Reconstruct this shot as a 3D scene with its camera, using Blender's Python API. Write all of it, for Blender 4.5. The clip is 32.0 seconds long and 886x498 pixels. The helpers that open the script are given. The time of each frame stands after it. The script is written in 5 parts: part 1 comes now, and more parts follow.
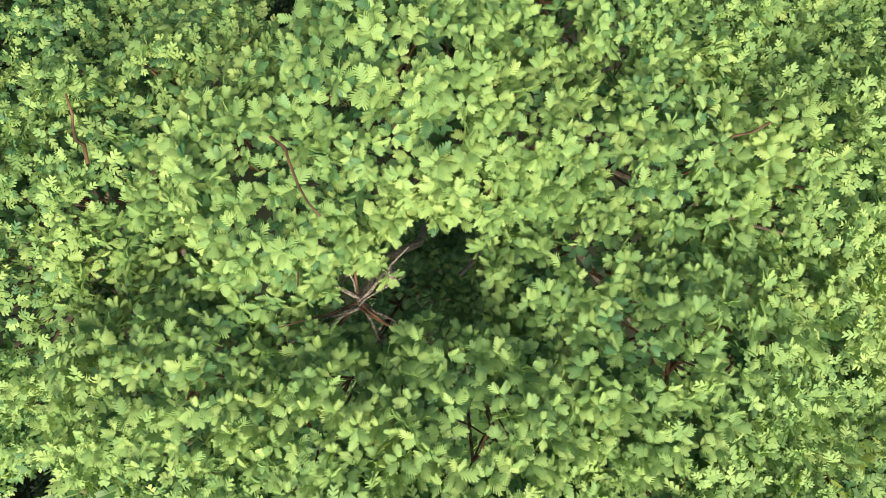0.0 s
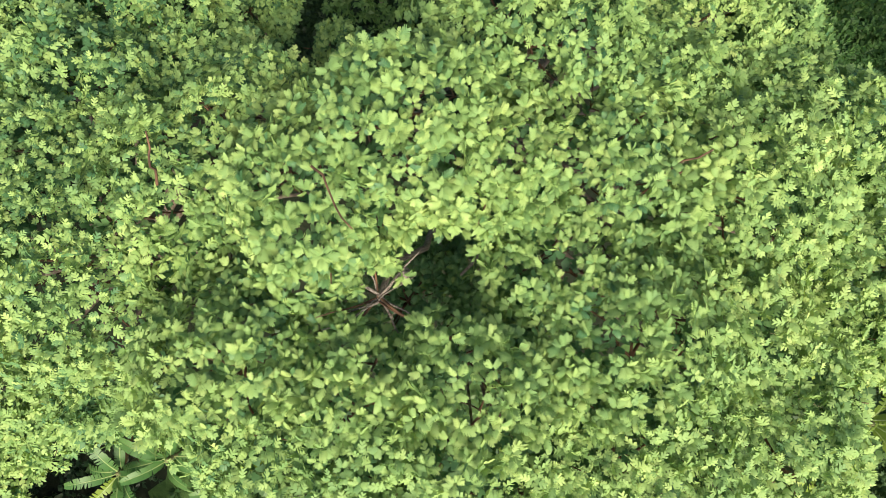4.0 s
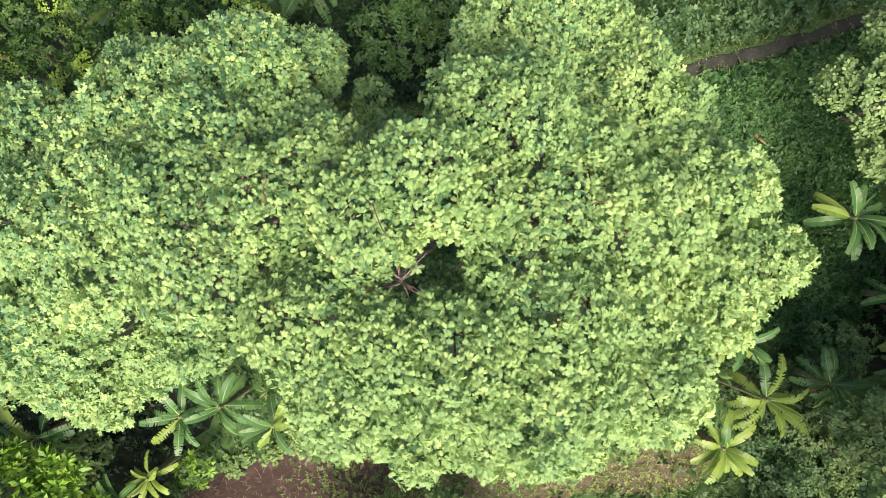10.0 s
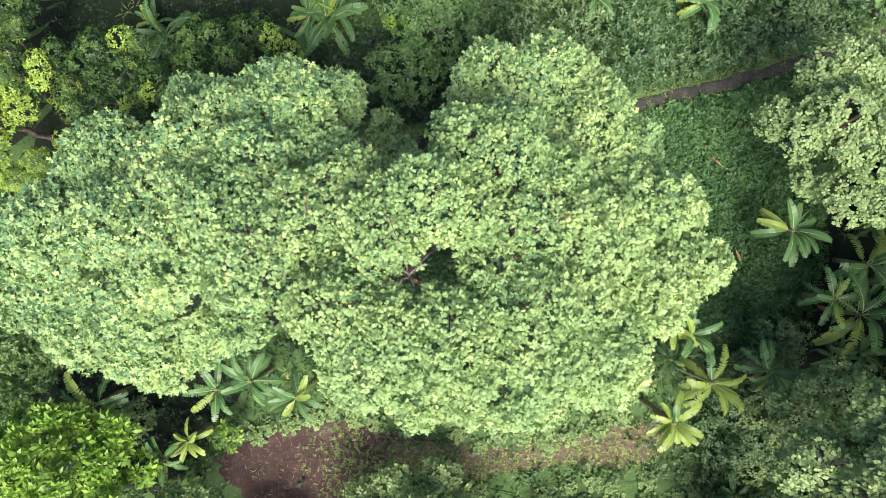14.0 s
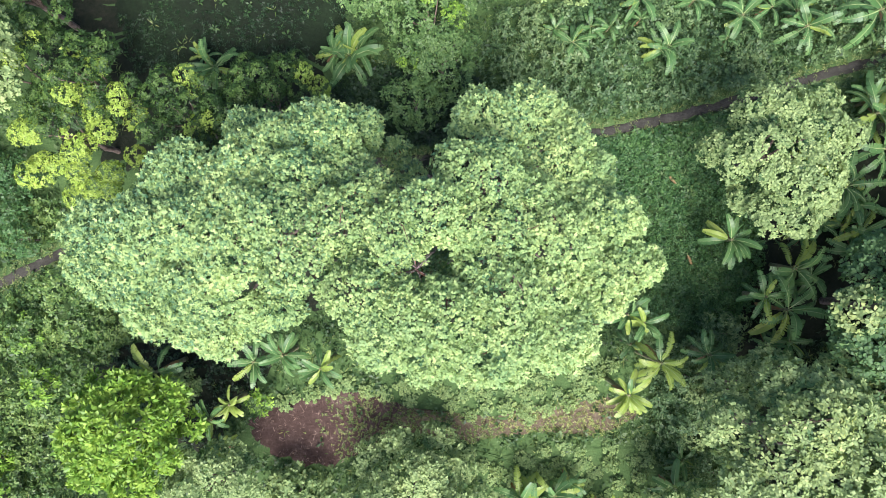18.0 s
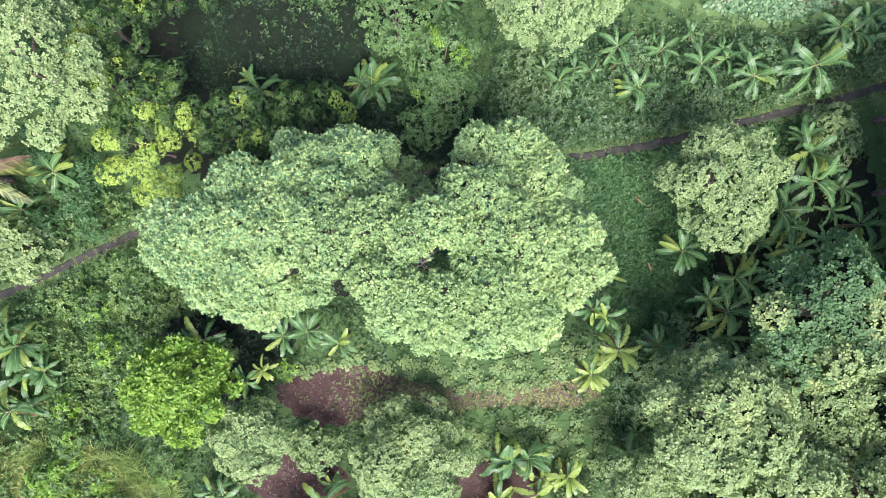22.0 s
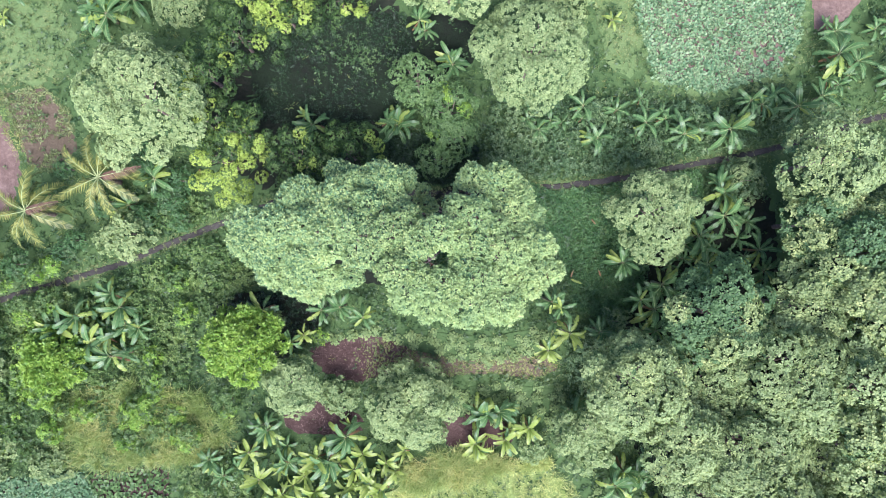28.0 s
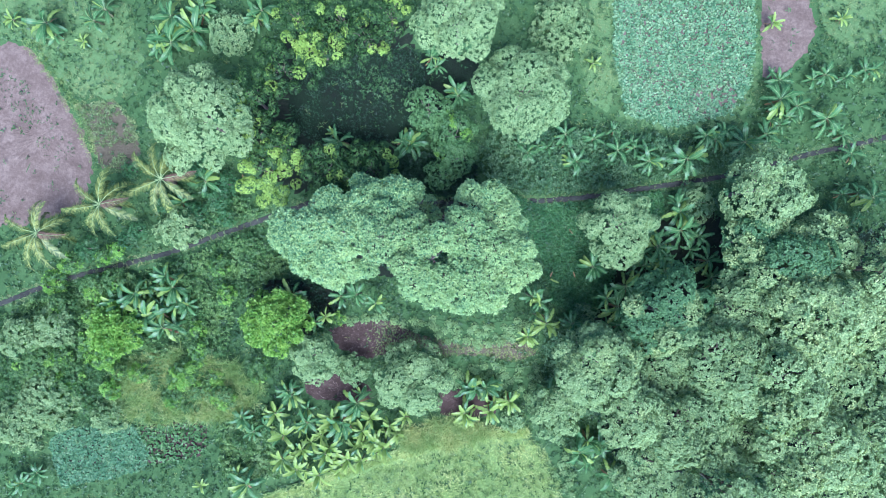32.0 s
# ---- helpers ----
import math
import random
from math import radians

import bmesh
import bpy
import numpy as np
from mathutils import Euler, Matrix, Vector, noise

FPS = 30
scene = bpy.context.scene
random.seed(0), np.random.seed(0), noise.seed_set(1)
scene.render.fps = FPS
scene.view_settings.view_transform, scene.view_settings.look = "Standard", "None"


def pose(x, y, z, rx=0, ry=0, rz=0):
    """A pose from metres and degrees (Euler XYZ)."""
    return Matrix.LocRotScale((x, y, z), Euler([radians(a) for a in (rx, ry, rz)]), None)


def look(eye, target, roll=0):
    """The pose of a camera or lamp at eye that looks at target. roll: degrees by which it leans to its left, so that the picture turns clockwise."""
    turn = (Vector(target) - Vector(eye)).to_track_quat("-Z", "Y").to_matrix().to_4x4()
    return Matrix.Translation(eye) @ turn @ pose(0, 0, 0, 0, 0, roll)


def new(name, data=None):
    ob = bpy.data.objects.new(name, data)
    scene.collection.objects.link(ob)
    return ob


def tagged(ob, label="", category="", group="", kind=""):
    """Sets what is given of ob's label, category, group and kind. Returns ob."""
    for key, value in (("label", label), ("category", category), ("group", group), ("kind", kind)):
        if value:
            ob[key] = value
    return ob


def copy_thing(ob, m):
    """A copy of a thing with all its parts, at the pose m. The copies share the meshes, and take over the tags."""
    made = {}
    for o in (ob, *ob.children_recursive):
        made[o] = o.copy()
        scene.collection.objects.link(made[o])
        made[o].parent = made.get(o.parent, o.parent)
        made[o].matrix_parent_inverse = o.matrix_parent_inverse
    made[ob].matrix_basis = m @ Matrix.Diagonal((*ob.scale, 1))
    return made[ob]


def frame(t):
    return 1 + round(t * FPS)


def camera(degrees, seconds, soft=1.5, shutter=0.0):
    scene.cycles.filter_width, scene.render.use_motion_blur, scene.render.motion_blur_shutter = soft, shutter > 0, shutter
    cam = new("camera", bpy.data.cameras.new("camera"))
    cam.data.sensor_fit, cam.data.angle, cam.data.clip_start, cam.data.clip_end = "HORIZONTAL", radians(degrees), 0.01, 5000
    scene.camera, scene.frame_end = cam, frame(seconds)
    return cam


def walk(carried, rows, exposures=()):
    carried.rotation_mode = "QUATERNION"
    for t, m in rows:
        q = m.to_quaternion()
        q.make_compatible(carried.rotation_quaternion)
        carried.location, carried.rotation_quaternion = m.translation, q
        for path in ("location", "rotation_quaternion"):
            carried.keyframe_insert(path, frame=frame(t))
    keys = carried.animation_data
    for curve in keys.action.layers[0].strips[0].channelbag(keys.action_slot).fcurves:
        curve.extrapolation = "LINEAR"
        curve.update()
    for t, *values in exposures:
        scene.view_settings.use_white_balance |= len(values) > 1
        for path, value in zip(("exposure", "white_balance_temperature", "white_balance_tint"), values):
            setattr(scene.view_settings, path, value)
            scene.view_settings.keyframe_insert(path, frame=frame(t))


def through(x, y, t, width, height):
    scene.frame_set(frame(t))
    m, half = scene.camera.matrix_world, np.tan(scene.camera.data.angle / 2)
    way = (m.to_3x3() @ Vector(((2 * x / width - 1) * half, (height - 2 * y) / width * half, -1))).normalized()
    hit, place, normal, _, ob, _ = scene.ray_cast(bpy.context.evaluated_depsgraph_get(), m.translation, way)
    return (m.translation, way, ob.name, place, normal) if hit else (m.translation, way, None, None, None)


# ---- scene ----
# ---------------------------------------------------------------- camera
cam = camera(70, 32.0, soft=0.7)
PATH = [
    (0, pose(0.019, -0.134, 17.46, -0.10, 0.05, -5.48)),
    (3, pose(-0.000, -0.101, 18.40, -0.13, 0.06, -5.57)),
    (6, pose(-0.055, -0.031, 20.01, -0.04, 0.00, -5.86)),
    (9, pose(-0.037, -0.041, 22.44, 0.00, -0.06, -3.98)),
    (13, pose(0.003, 0.007, 25.87, 0.05, -0.09, -2.38)),
    (17, pose(0.014, 0.012, 30.69, 0.14, -0.10, -1.82)),
    (20, pose(0.034, -0.001, 35.11, 0.08, -0.05, 0.00)),
    (24, pose(0.035, 0.054, 41.82, 0.11, 0.01, 2.00)),
    (28, pose(0.009, 0.112, 50.35, 0.18, 0.03, 4.11)),
    (32, pose(-0.021, 0.124, 60.00, 0.18, 0.08, 6.34)),
]
EXPOSURES = [(0, 0.54, 6380, 7), (3, 0.57, 6370, 8), (6, 0.64, 6240, 13), (9, 0.80, 6100, 19), (13, 0.96, 5700, 26), (20, 1.08, 5350, 33),
             (28, 1.01, 5080, 41), (29.2, 1.01, 5010, 40), (30.1, 1.00, 4530, 27), (32, 0.92, 4280, 25)]
walk(cam, PATH, EXPOSURES)

# ---------------------------------------------------------------- light
SUN_AZ, SUN_EL = radians(170), radians(57)      # compass bearing of the sun (x east, y north) and its height
world = bpy.data.worlds.new("sky")
scene.world = world
world.use_nodes = True
wn = world.node_tree
sky = wn.nodes.new("ShaderNodeTexSky")
sky.sky_type, sky.sun_disc = "NISHITA", False
sky.sun_elevation, sky.sun_rotation = SUN_EL, SUN_AZ
sky.dust_density = 3.0
wn.links.new(sky.outputs[0], wn.nodes["Background"].inputs[0])
wn.nodes["Background"].inputs[1].default_value = 0.095
sun = new("sun", bpy.data.lights.new("sun", "SUN"))
sun.data.energy, sun.data.angle, sun.data.color = 5.0, radians(34.0), (1.0, 0.885, 0.67)
to_sun = Vector((math.sin(SUN_AZ) * math.cos(SUN_EL), math.cos(SUN_AZ) * math.cos(SUN_EL), math.sin(SUN_EL)))
sun.matrix_world = look(to_sun * 200, (0, 0, 0))


# ---------------------------------------------------------------- materials
def node_mat(name):
    m = bpy.data.materials.new(name)
    m.use_nodes = True
    return m, m.node_tree.nodes, m.node_tree.links, m.node_tree.nodes["Principled BSDF"]


def ramp(nodes, stops):
    r = nodes.new("ShaderNodeValToRGB")
    els = r.color_ramp.elements
    while len(els) < len(stops):
        els.new(0.5)
    for e, (p, c) in zip(els, stops):
        e.position, e.color = p, (*c, 1)
    return r


def leaf_mat(name, stops, patch=0.35, through=0.26, rough=0.45, scale=0.9):
    """Leaves: each its own shade from the ramp, drifting patch by patch; some light comes through the blade."""
    m, n, l, p = node_mat(name)
    geo, co, info = n.new("ShaderNodeNewGeometry"), n.new("ShaderNodeTexCoord"), n.new("ShaderNodeObjectInfo")
    tex = n.new("ShaderNodeTexNoise")
    tex.inputs["Scale"].default_value, tex.inputs["Detail"].default_value = scale, 3
    l.new(co.outputs["Object"], tex.inputs["Vector"])
    a = n.new("ShaderNodeMath"); a.operation = "MULTIPLY_ADD"
    l.new(tex.outputs["Fac"], a.inputs[0]); a.inputs[1].default_value = 2.2 * patch; a.inputs[2].default_value = -1.1 * patch
    e = n.new("ShaderNodeMath"); e.operation = "MULTIPLY_ADD"; e.inputs[1].default_value = 0.62; e.inputs[2].default_value = 0.19
    l.new(geo.outputs["Random Per Island"], e.inputs[0])
    b = n.new("ShaderNodeMath"); b.operation = "ADD"
    l.new(e.outputs[0], b.inputs[0]); l.new(a.outputs[0], b.inputs[1])
    o = n.new("ShaderNodeMath"); o.operation = "MULTIPLY_ADD"; o.inputs[1].default_value = 0.16
    l.new(info.outputs["Random"], o.inputs[0]); l.new(b.outputs[0], o.inputs[2])
    r = ramp(n, stops)
    l.new(o.outputs[0], r.inputs[0])
    l.new(r.outputs[0], p.inputs["Base Color"])
    p.inputs["Roughness"].default_value = rough
    p.inputs["Specular IOR Level"].default_value = 0.3
    tr = n.new("ShaderNodeBsdfTranslucent")
    warm = n.new("ShaderNodeMix"); warm.data_type = "RGBA"; warm.blend_type = "MULTIPLY"; warm.inputs[0].default_value = 1
    l.new(r.outputs[0], warm.inputs[6]); warm.inputs[7].default_value = (1.45, 1.3, 0.7, 1)
    l.new(warm.outputs[2], tr.inputs[0])
    mix = n.new("ShaderNodeMixShader"); mix.inputs[0].default_value = through
    l.new(p.outputs[0], mix.inputs[1]); l.new(tr.outputs[0], mix.inputs[2])
    l.new(mix.outputs[0], n["Material Output"].inputs[0])
    return m


def ground_mat(name, stops, scale, rough=0.95, bump=0.6, fine=9.0, mixing=0.45):
    """Earth or sward: broad drifts and a fine grain mixed into one ramp, with the grain as relief."""
    m, n, l, p = node_mat(name)
    co = n.new("ShaderNodeTexCoord")
    big, small = n.new("ShaderNodeTexNoise"), n.new("ShaderNodeTexNoise")
    for t, s, d in ((big, scale, 5), (small, fine, 8)):
        t.inputs["Scale"].default_value, t.inputs["Detail"].default_value, t.inputs["Roughness"].default_value = s, d, 0.65
        l.new(co.outputs["Object"], t.inputs["Vector"])
    mx = n.new("ShaderNodeMix")
    mx.inputs[0].default_value = mixing
    l.new(big.outputs["Fac"], mx.inputs[2]); l.new(small.outputs["Fac"], mx.inputs[3])
    r = ramp(n, stops)
    l.new(mx.outputs[0], r.inputs[0]); l.new(r.outputs[0], p.inputs["Base Color"])
    p.inputs["Roughness"].default_value, p.inputs["Specular IOR Level"].default_value = rough, 0.15
    bp = n.new("ShaderNodeBump")
    bp.inputs["Strength"].default_value, bp.inputs["Distance"].default_value = bump, 0.08
    l.new(small.outputs["Fac"], bp.inputs["Height"]); l.new(bp.outputs[0], p.inputs["Normal"])
    return m


def bark_mat(name, dark, light, scale=6):
    m, n, l, p = node_mat(name)
    co, tex = n.new("ShaderNodeTexCoord"), n.new("ShaderNodeTexNoise")
    tex.inputs["Scale"].default_value, tex.inputs["Detail"].default_value = scale, 6
    l.new(co.outputs["Object"], tex.inputs["Vector"])
    r = ramp(n, [(0.35, dark), (0.65, light)])
    l.new(tex.outputs["Fac"], r.inputs[0]); l.new(r.outputs[0], p.inputs["Base Color"])
    bp = n.new("ShaderNodeBump"); bp.inputs["Strength"].default_value, bp.inputs["Distance"].default_value = 0.5, 0.02
    l.new(tex.outputs["Fac"], bp.inputs["Height"]); l.new(bp.outputs[0], p.inputs["Normal"])
    p.inputs["Roughness"].default_value = 0.9
    return m


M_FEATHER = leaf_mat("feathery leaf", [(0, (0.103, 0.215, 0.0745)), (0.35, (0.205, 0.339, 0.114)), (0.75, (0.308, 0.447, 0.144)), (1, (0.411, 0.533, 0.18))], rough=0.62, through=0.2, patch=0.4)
# bluish leaf green, gathered deep in the crowns to stand for shade
M_FEATHER_DIM = leaf_mat("dark bluish feathery leaf", [(0.0, (0.03, 0.095, 0.042)), (0.5, (0.085, 0.19, 0.075)), (1.0, (0.18, 0.32, 0.115))], rough=0.5, through=0.12, patch=0.3)
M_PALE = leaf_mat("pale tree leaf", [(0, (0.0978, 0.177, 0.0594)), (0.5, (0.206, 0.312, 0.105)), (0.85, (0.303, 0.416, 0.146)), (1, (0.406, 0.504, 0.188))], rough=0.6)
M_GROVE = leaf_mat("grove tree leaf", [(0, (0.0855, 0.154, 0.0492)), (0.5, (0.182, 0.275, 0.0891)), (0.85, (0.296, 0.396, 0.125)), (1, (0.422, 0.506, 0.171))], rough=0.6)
# own green of the deep green trees; low in other crowns stands for shade
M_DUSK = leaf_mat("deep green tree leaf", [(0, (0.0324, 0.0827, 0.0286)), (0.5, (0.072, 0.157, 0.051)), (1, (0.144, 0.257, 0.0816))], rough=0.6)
M_GREY = leaf_mat("grey green leaf", [(0.0, (0.08, 0.155, 0.05)), (0.5, (0.175, 0.275, 0.09)), (1.0, (0.31, 0.41, 0.14))], rough=0.6)
# mango leaves in two greens: the lighter paints light on tuft tops
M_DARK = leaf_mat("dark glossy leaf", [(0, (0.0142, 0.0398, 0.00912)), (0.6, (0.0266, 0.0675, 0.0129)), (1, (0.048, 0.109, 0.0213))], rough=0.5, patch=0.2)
M_LIT_MANGO = leaf_mat("mango leaf lightened as if lit", [(0, (0.0449, 0.1, 0.0184)), (0.6, (0.0762, 0.15, 0.0268)), (1, (0.122, 0.214, 0.0413))], rough=0.5, patch=0.2)
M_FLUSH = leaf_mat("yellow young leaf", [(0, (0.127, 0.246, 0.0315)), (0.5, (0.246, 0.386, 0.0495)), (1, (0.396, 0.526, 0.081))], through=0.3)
M_LIME = leaf_mat("lime green leaf", [(0, (0.06, 0.163, 0.018)), (0.5, (0.152, 0.304, 0.0315)), (1, (0.296, 0.458, 0.0585))], through=0.3)
M_FRESH = leaf_mat("fresh green leaf", [(0, (0.0373, 0.0938, 0.0262)), (0.5, (0.0895, 0.182, 0.0481)), (1, (0.166, 0.277, 0.0787))])
M_WEED = leaf_mat("weed leaf", [(0, (0.0184, 0.0515, 0.0162)), (0.5, (0.0451, 0.101, 0.0294)), (1, (0.115, 0.193, 0.057))], patch=0.6, scale=0.25)
M_IVY = leaf_mat("creeper leaf", [(0.0, (0.022, 0.068, 0.02)), (0.5, (0.05, 0.13, 0.036)), (1.0, (0.11, 0.225, 0.06))], patch=0.5, scale=0.5)
# herb green taken down to near black to stand for shade
M_SHADE_HERB = leaf_mat("herb leaf darkened as shade", [(0, (0.0078, 0.0218, 0.008)), (0.6, (0.0187, 0.0468, 0.0168)), (1, (0.0429, 0.0897, 0.0304))], patch=0.5, scale=0.3)
M_MEADOW = leaf_mat("meadow grass blade", [(0.0, (0.15, 0.24, 0.05)), (0.6, (0.31, 0.42, 0.10)), (1.0, (0.6, 0.64, 0.21))], patch=0.6, scale=0.35)
M_SCRUB = leaf_mat("scrub leaf", [(0, (0.0279, 0.0725, 0.019)), (0.5, (0.0744, 0.156, 0.0361)), (1, (0.195, 0.302, 0.0712))], patch=0.75, scale=0.3)
M_THICKET = leaf_mat("thicket leaf", [(0.0, (0.032, 0.08, 0.03)), (0.5, (0.08, 0.16, 0.056)), (1.0, (0.19, 0.29, 0.105))], patch=0.6, scale=0.3)
M_GRASS = leaf_mat("grass blade", [(0.0, (0.06, 0.13, 0.03)), (0.6, (0.13, 0.22, 0.05)), (1.0, (0.30, 0.33, 0.10))], patch=0.5, scale=0.3)
M_STRAW = leaf_mat("dry tall grass", [(0, (0.111, 0.216, 0.046)), (0.6, (0.227, 0.336, 0.0759)), (1, (0.481, 0.492, 0.149))], patch=0.5, scale=0.4)
M_CROP = leaf_mat("blue green crop leaf", [(0.0, (0.053, 0.136, 0.057)), (0.5, (0.125, 0.248, 0.102)), (1.0, (0.263, 0.384, 0.17))])
M_BUSH = leaf_mat("garden bush leaf", [(0, (0.087, 0.172, 0.0544)), (0.5, (0.191, 0.305, 0.0968)), (1, (0.36, 0.471, 0.157))], patch=0.5, rough=0.6)
M_BAN = leaf_mat("banana blade", [(0, (0.0308, 0.0918, 0.0284)), (0.5, (0.0759, 0.174, 0.049)), (1, (0.168, 0.285, 0.0817))], patch=0.2, through=0.25, rough=0.4)
M_BANY = leaf_mat("young banana blade", [(0, (0.115, 0.209, 0.03)), (0.5, (0.216, 0.321, 0.051)), (1, (0.377, 0.456, 0.0975))], patch=0.3, through=0.3, rough=0.4)
M_RIB = bark_mat("pale midrib", (0.20, 0.30, 0.09), (0.34, 0.42, 0.16))
M_DEAD = leaf_mat("dry banana blade", [(0.0, (0.10, 0.065, 0.035)), (0.5, (0.2, 0.13, 0.06)), (1.0, (0.42, 0.24, 0.07))], through=0.15, rough=0.8)
M_TURF = leaf_mat("turf blade", [(0, (0.0853, 0.138, 0.044)), (0.6, (0.162, 0.23, 0.07)), (1, (0.313, 0.35, 0.132))], patch=0.5, scale=0.3)
M_LITTER = leaf_mat("dry straw", [(0.0, (0.10, 0.07, 0.05)), (0.7, (0.25, 0.19, 0.14)), (1.0, (0.45, 0.38, 0.3))], through=0.05, rough=0.9)
M_PALM = leaf_mat("palm leaflet", [(0.0, (0.04, 0.07, 0.014)), (0.5, (0.11, 0.155, 0.03)), (1.0, (0.3, 0.33, 0.075))], patch=0.4)
M_WITHERED = leaf_mat("withered frond", [(0.0, (0.05, 0.034, 0.02)), (0.5, (0.1, 0.066, 0.038)), (1.0, (0.2, 0.135, 0.075))], through=0.1, rough=0.8)
M_BARK = bark_mat("grey brown bark", (0.09, 0.065, 0.045), (0.28, 0.22, 0.16))
M_REDBARK = bark_mat("reddish twig bark", (0.06, 0.03, 0.018), (0.17, 0.09, 0.05))
M_LICHEN = bark_mat("grey lichened bark", (0.05, 0.035, 0.03), (0.36, 0.31, 0.27), 45)
M_STEM = bark_mat("banana stem", (0.10, 0.12, 0.04), (0.28, 0.26, 0.12))
M_GROUND = ground_mat("weedy ground", [(0.25, (0.03, 0.055, 0.018)), (0.5, (0.055, 0.105, 0.03)), (0.75, (0.10, 0.16, 0.05))], 0.25)
M_LAWN = ground_mat("short light grass", [(0.25, (0.088, 0.15, 0.038)), (0.5, (0.165, 0.245, 0.062)), (0.75, (0.28, 0.35, 0.105))], 0.3)
M_SWARD = ground_mat("rough grassy ground", [(0.25, (0.0513, 0.0969, 0.0297)), (0.5, (0.1, 0.168, 0.0509)), (0.75, (0.177, 0.235, 0.0795))], 0.3)
M_SOIL = ground_mat("red brown soil", [(0.3, (0.030, 0.021, 0.016)), (0.5, (0.054, 0.036, 0.027)), (0.7, (0.115, 0.084, 0.063))], 0.9, fine=6, bump=1.0)
M_DRYSOIL = ground_mat("dry pinkish soil", [(0.3, (0.082, 0.058, 0.041)), (0.5, (0.14, 0.104, 0.074)), (0.7, (0.228, 0.178, 0.128))], 0.6, fine=3.5, bump=1.0)
M_FALLOW = ground_mat("fallow brown soil", [(0.3, (0.055, 0.048, 0.026)), (0.5, (0.095, 0.08, 0.046)), (0.7, (0.17, 0.145, 0.09))], 0.35, fine=5, bump=0.8)
# near-black earth colour stands in for shade under plants
M_SHADE_SOIL = ground_mat("earth darkened as shade", [(0.3, (0.008, 0.013, 0.007)), (0.5, (0.015, 0.021, 0.011)), (0.7, (0.032, 0.034, 0.02))], 0.5, fine=6)
# greenish earth made very dark to carry the shade among trees
M_SHADE_GREEN = ground_mat("greenish earth darkened as shade", [(0.3, (0.0078, 0.0078, 0.0063)), (0.5, (0.00975, 0.0175, 0.0077)), (0.7, (0.0169, 0.0338, 0.0126))], 0.3, fine=6)
M_PATH = ground_mat("trodden earth", [(0.3, (0.024, 0.0245, 0.018)), (0.5, (0.042, 0.043, 0.033)), (0.75, (0.095, 0.094, 0.072))], 0.8, fine=7)

# ---------------------------------------------------------------- mesh helpers
rng = np.random.default_rng(7)


def np_mesh(name, verts, faces, mat, face_mats=None):
    """A mesh from arrays: verts (n, 3), faces (m, k), all with k corners."""
    me = bpy.data.meshes.new(name)
    verts, faces = np.asarray(verts, np.float32), np.asarray(faces, np.int32)
    m, k = faces.shape
    me.vertices.add(len(verts)); me.vertices.foreach_set("co", verts.ravel())
    me.loops.add(m * k); me.loops.foreach_set("vertex_index", faces.ravel())
    me.polygons.add(m)
    me.polygons.foreach_set("loop_start", np.arange(0, m * k, k, dtype=np.int32))
    mats = mat if isinstance(mat, (list, tuple)) else [mat]
    for one in mats:
        me.materials.append(one)
    if face_mats is not None:
        me.polygons.foreach_set("material_index", np.asarray(face_mats, np.int32))
    me.update(calc_edges=True)
    return me


def thing(name, at, label, category, group="", kind=""):
    ob = new(name)
    ob.location = at
    ob.empty_display_size = 0.2
    return tagged(ob, label, category, group, kind)


def part(name, me, parent, label="", m=None):
    ob = new(name, me)
    ob.parent = parent
    if m is not None:
        ob.matrix_basis = m
    if label:
        ob["label"] = label
    return ob


def ground_z(x, y):
    return 0.10 * np.sin(0.21 * x + 0.6) * np.cos(0.17 * y) + 0.06 * np.sin(0.53 * x + 0.31 * y)


def unit(a):
    return a / np.maximum(np.linalg.norm(a, axis=-1, keepdims=True), 1e-9)


def frames(axis, normal):
    """Rotations whose y is the axis and whose z lies near the normal."""
    y = unit(axis)
    x = unit(np.cross(y, normal))
    z = np.cross(x, y)
    return np.stack([x, y, z], -1)


def scatter(template, rot, pos, size):
    """Copies of a template (verts, faces) merged: one island each."""
    tv, tf = template
    v = np.einsum("nij,kj->nki", rot * np.asarray(size).reshape(-1, 1, 1), tv) + pos[:, None, :]
    f = tf[None] + (np.arange(len(pos)) * len(tv))[:, None, None]
    return v.reshape(-1, 3), f.reshape(-1, tf.shape[1])


def feather(pairs, width, sweep=0.35, droop=0.10, gap=0.10):
    """A feathery compound leaf of unit length along y: pairs of blunt leaflets on one midrib, cut apart to the rib."""
    v, f = [], []
    ys = np.linspace(0.06, 0.90, pairs + 1)
    for y in ys:
        v.append((0, y, 0.10 * math.sin(math.pi * y) - 0.05 * y))
    step = ys[1] - ys[0]
    for side in (-1, 1):
        for i in range(pairs):
            t = (i + 0.5) / pairs
            w = width * (0.55 + 0.52 * math.sin(math.pi * min(1, 0.15 + 0.72 * t))) * (1.0 if t < 0.8 else 0.78)
            slope = sweep + 0.75 * t
            z = 0.10 * math.sin(math.pi * t) - droop * (0.5 + 0.7 * t)
            b = len(v)
            v += [(side * w * 0.95, ys[i] + w * slope + step * gap, z - 0.035), (side * w * (0.92 - 0.25 * t), ys[i] + w * slope + step * (0.90 - gap), z + 0.035)]
            f.append((i, b, b + 1, i + 1) if side > 0 else (i + 1, b + 1, b, i))
    return np.array(v), np.array(f)


def oval(width, droop=0.15, waist=0.45):
    v = np.array([(0, 0, 0), (width, waist, 0.06), (0, 1, -droop), (-width, waist, 0.06)])
    return v, np.array([(0, 1, 2, 3)])


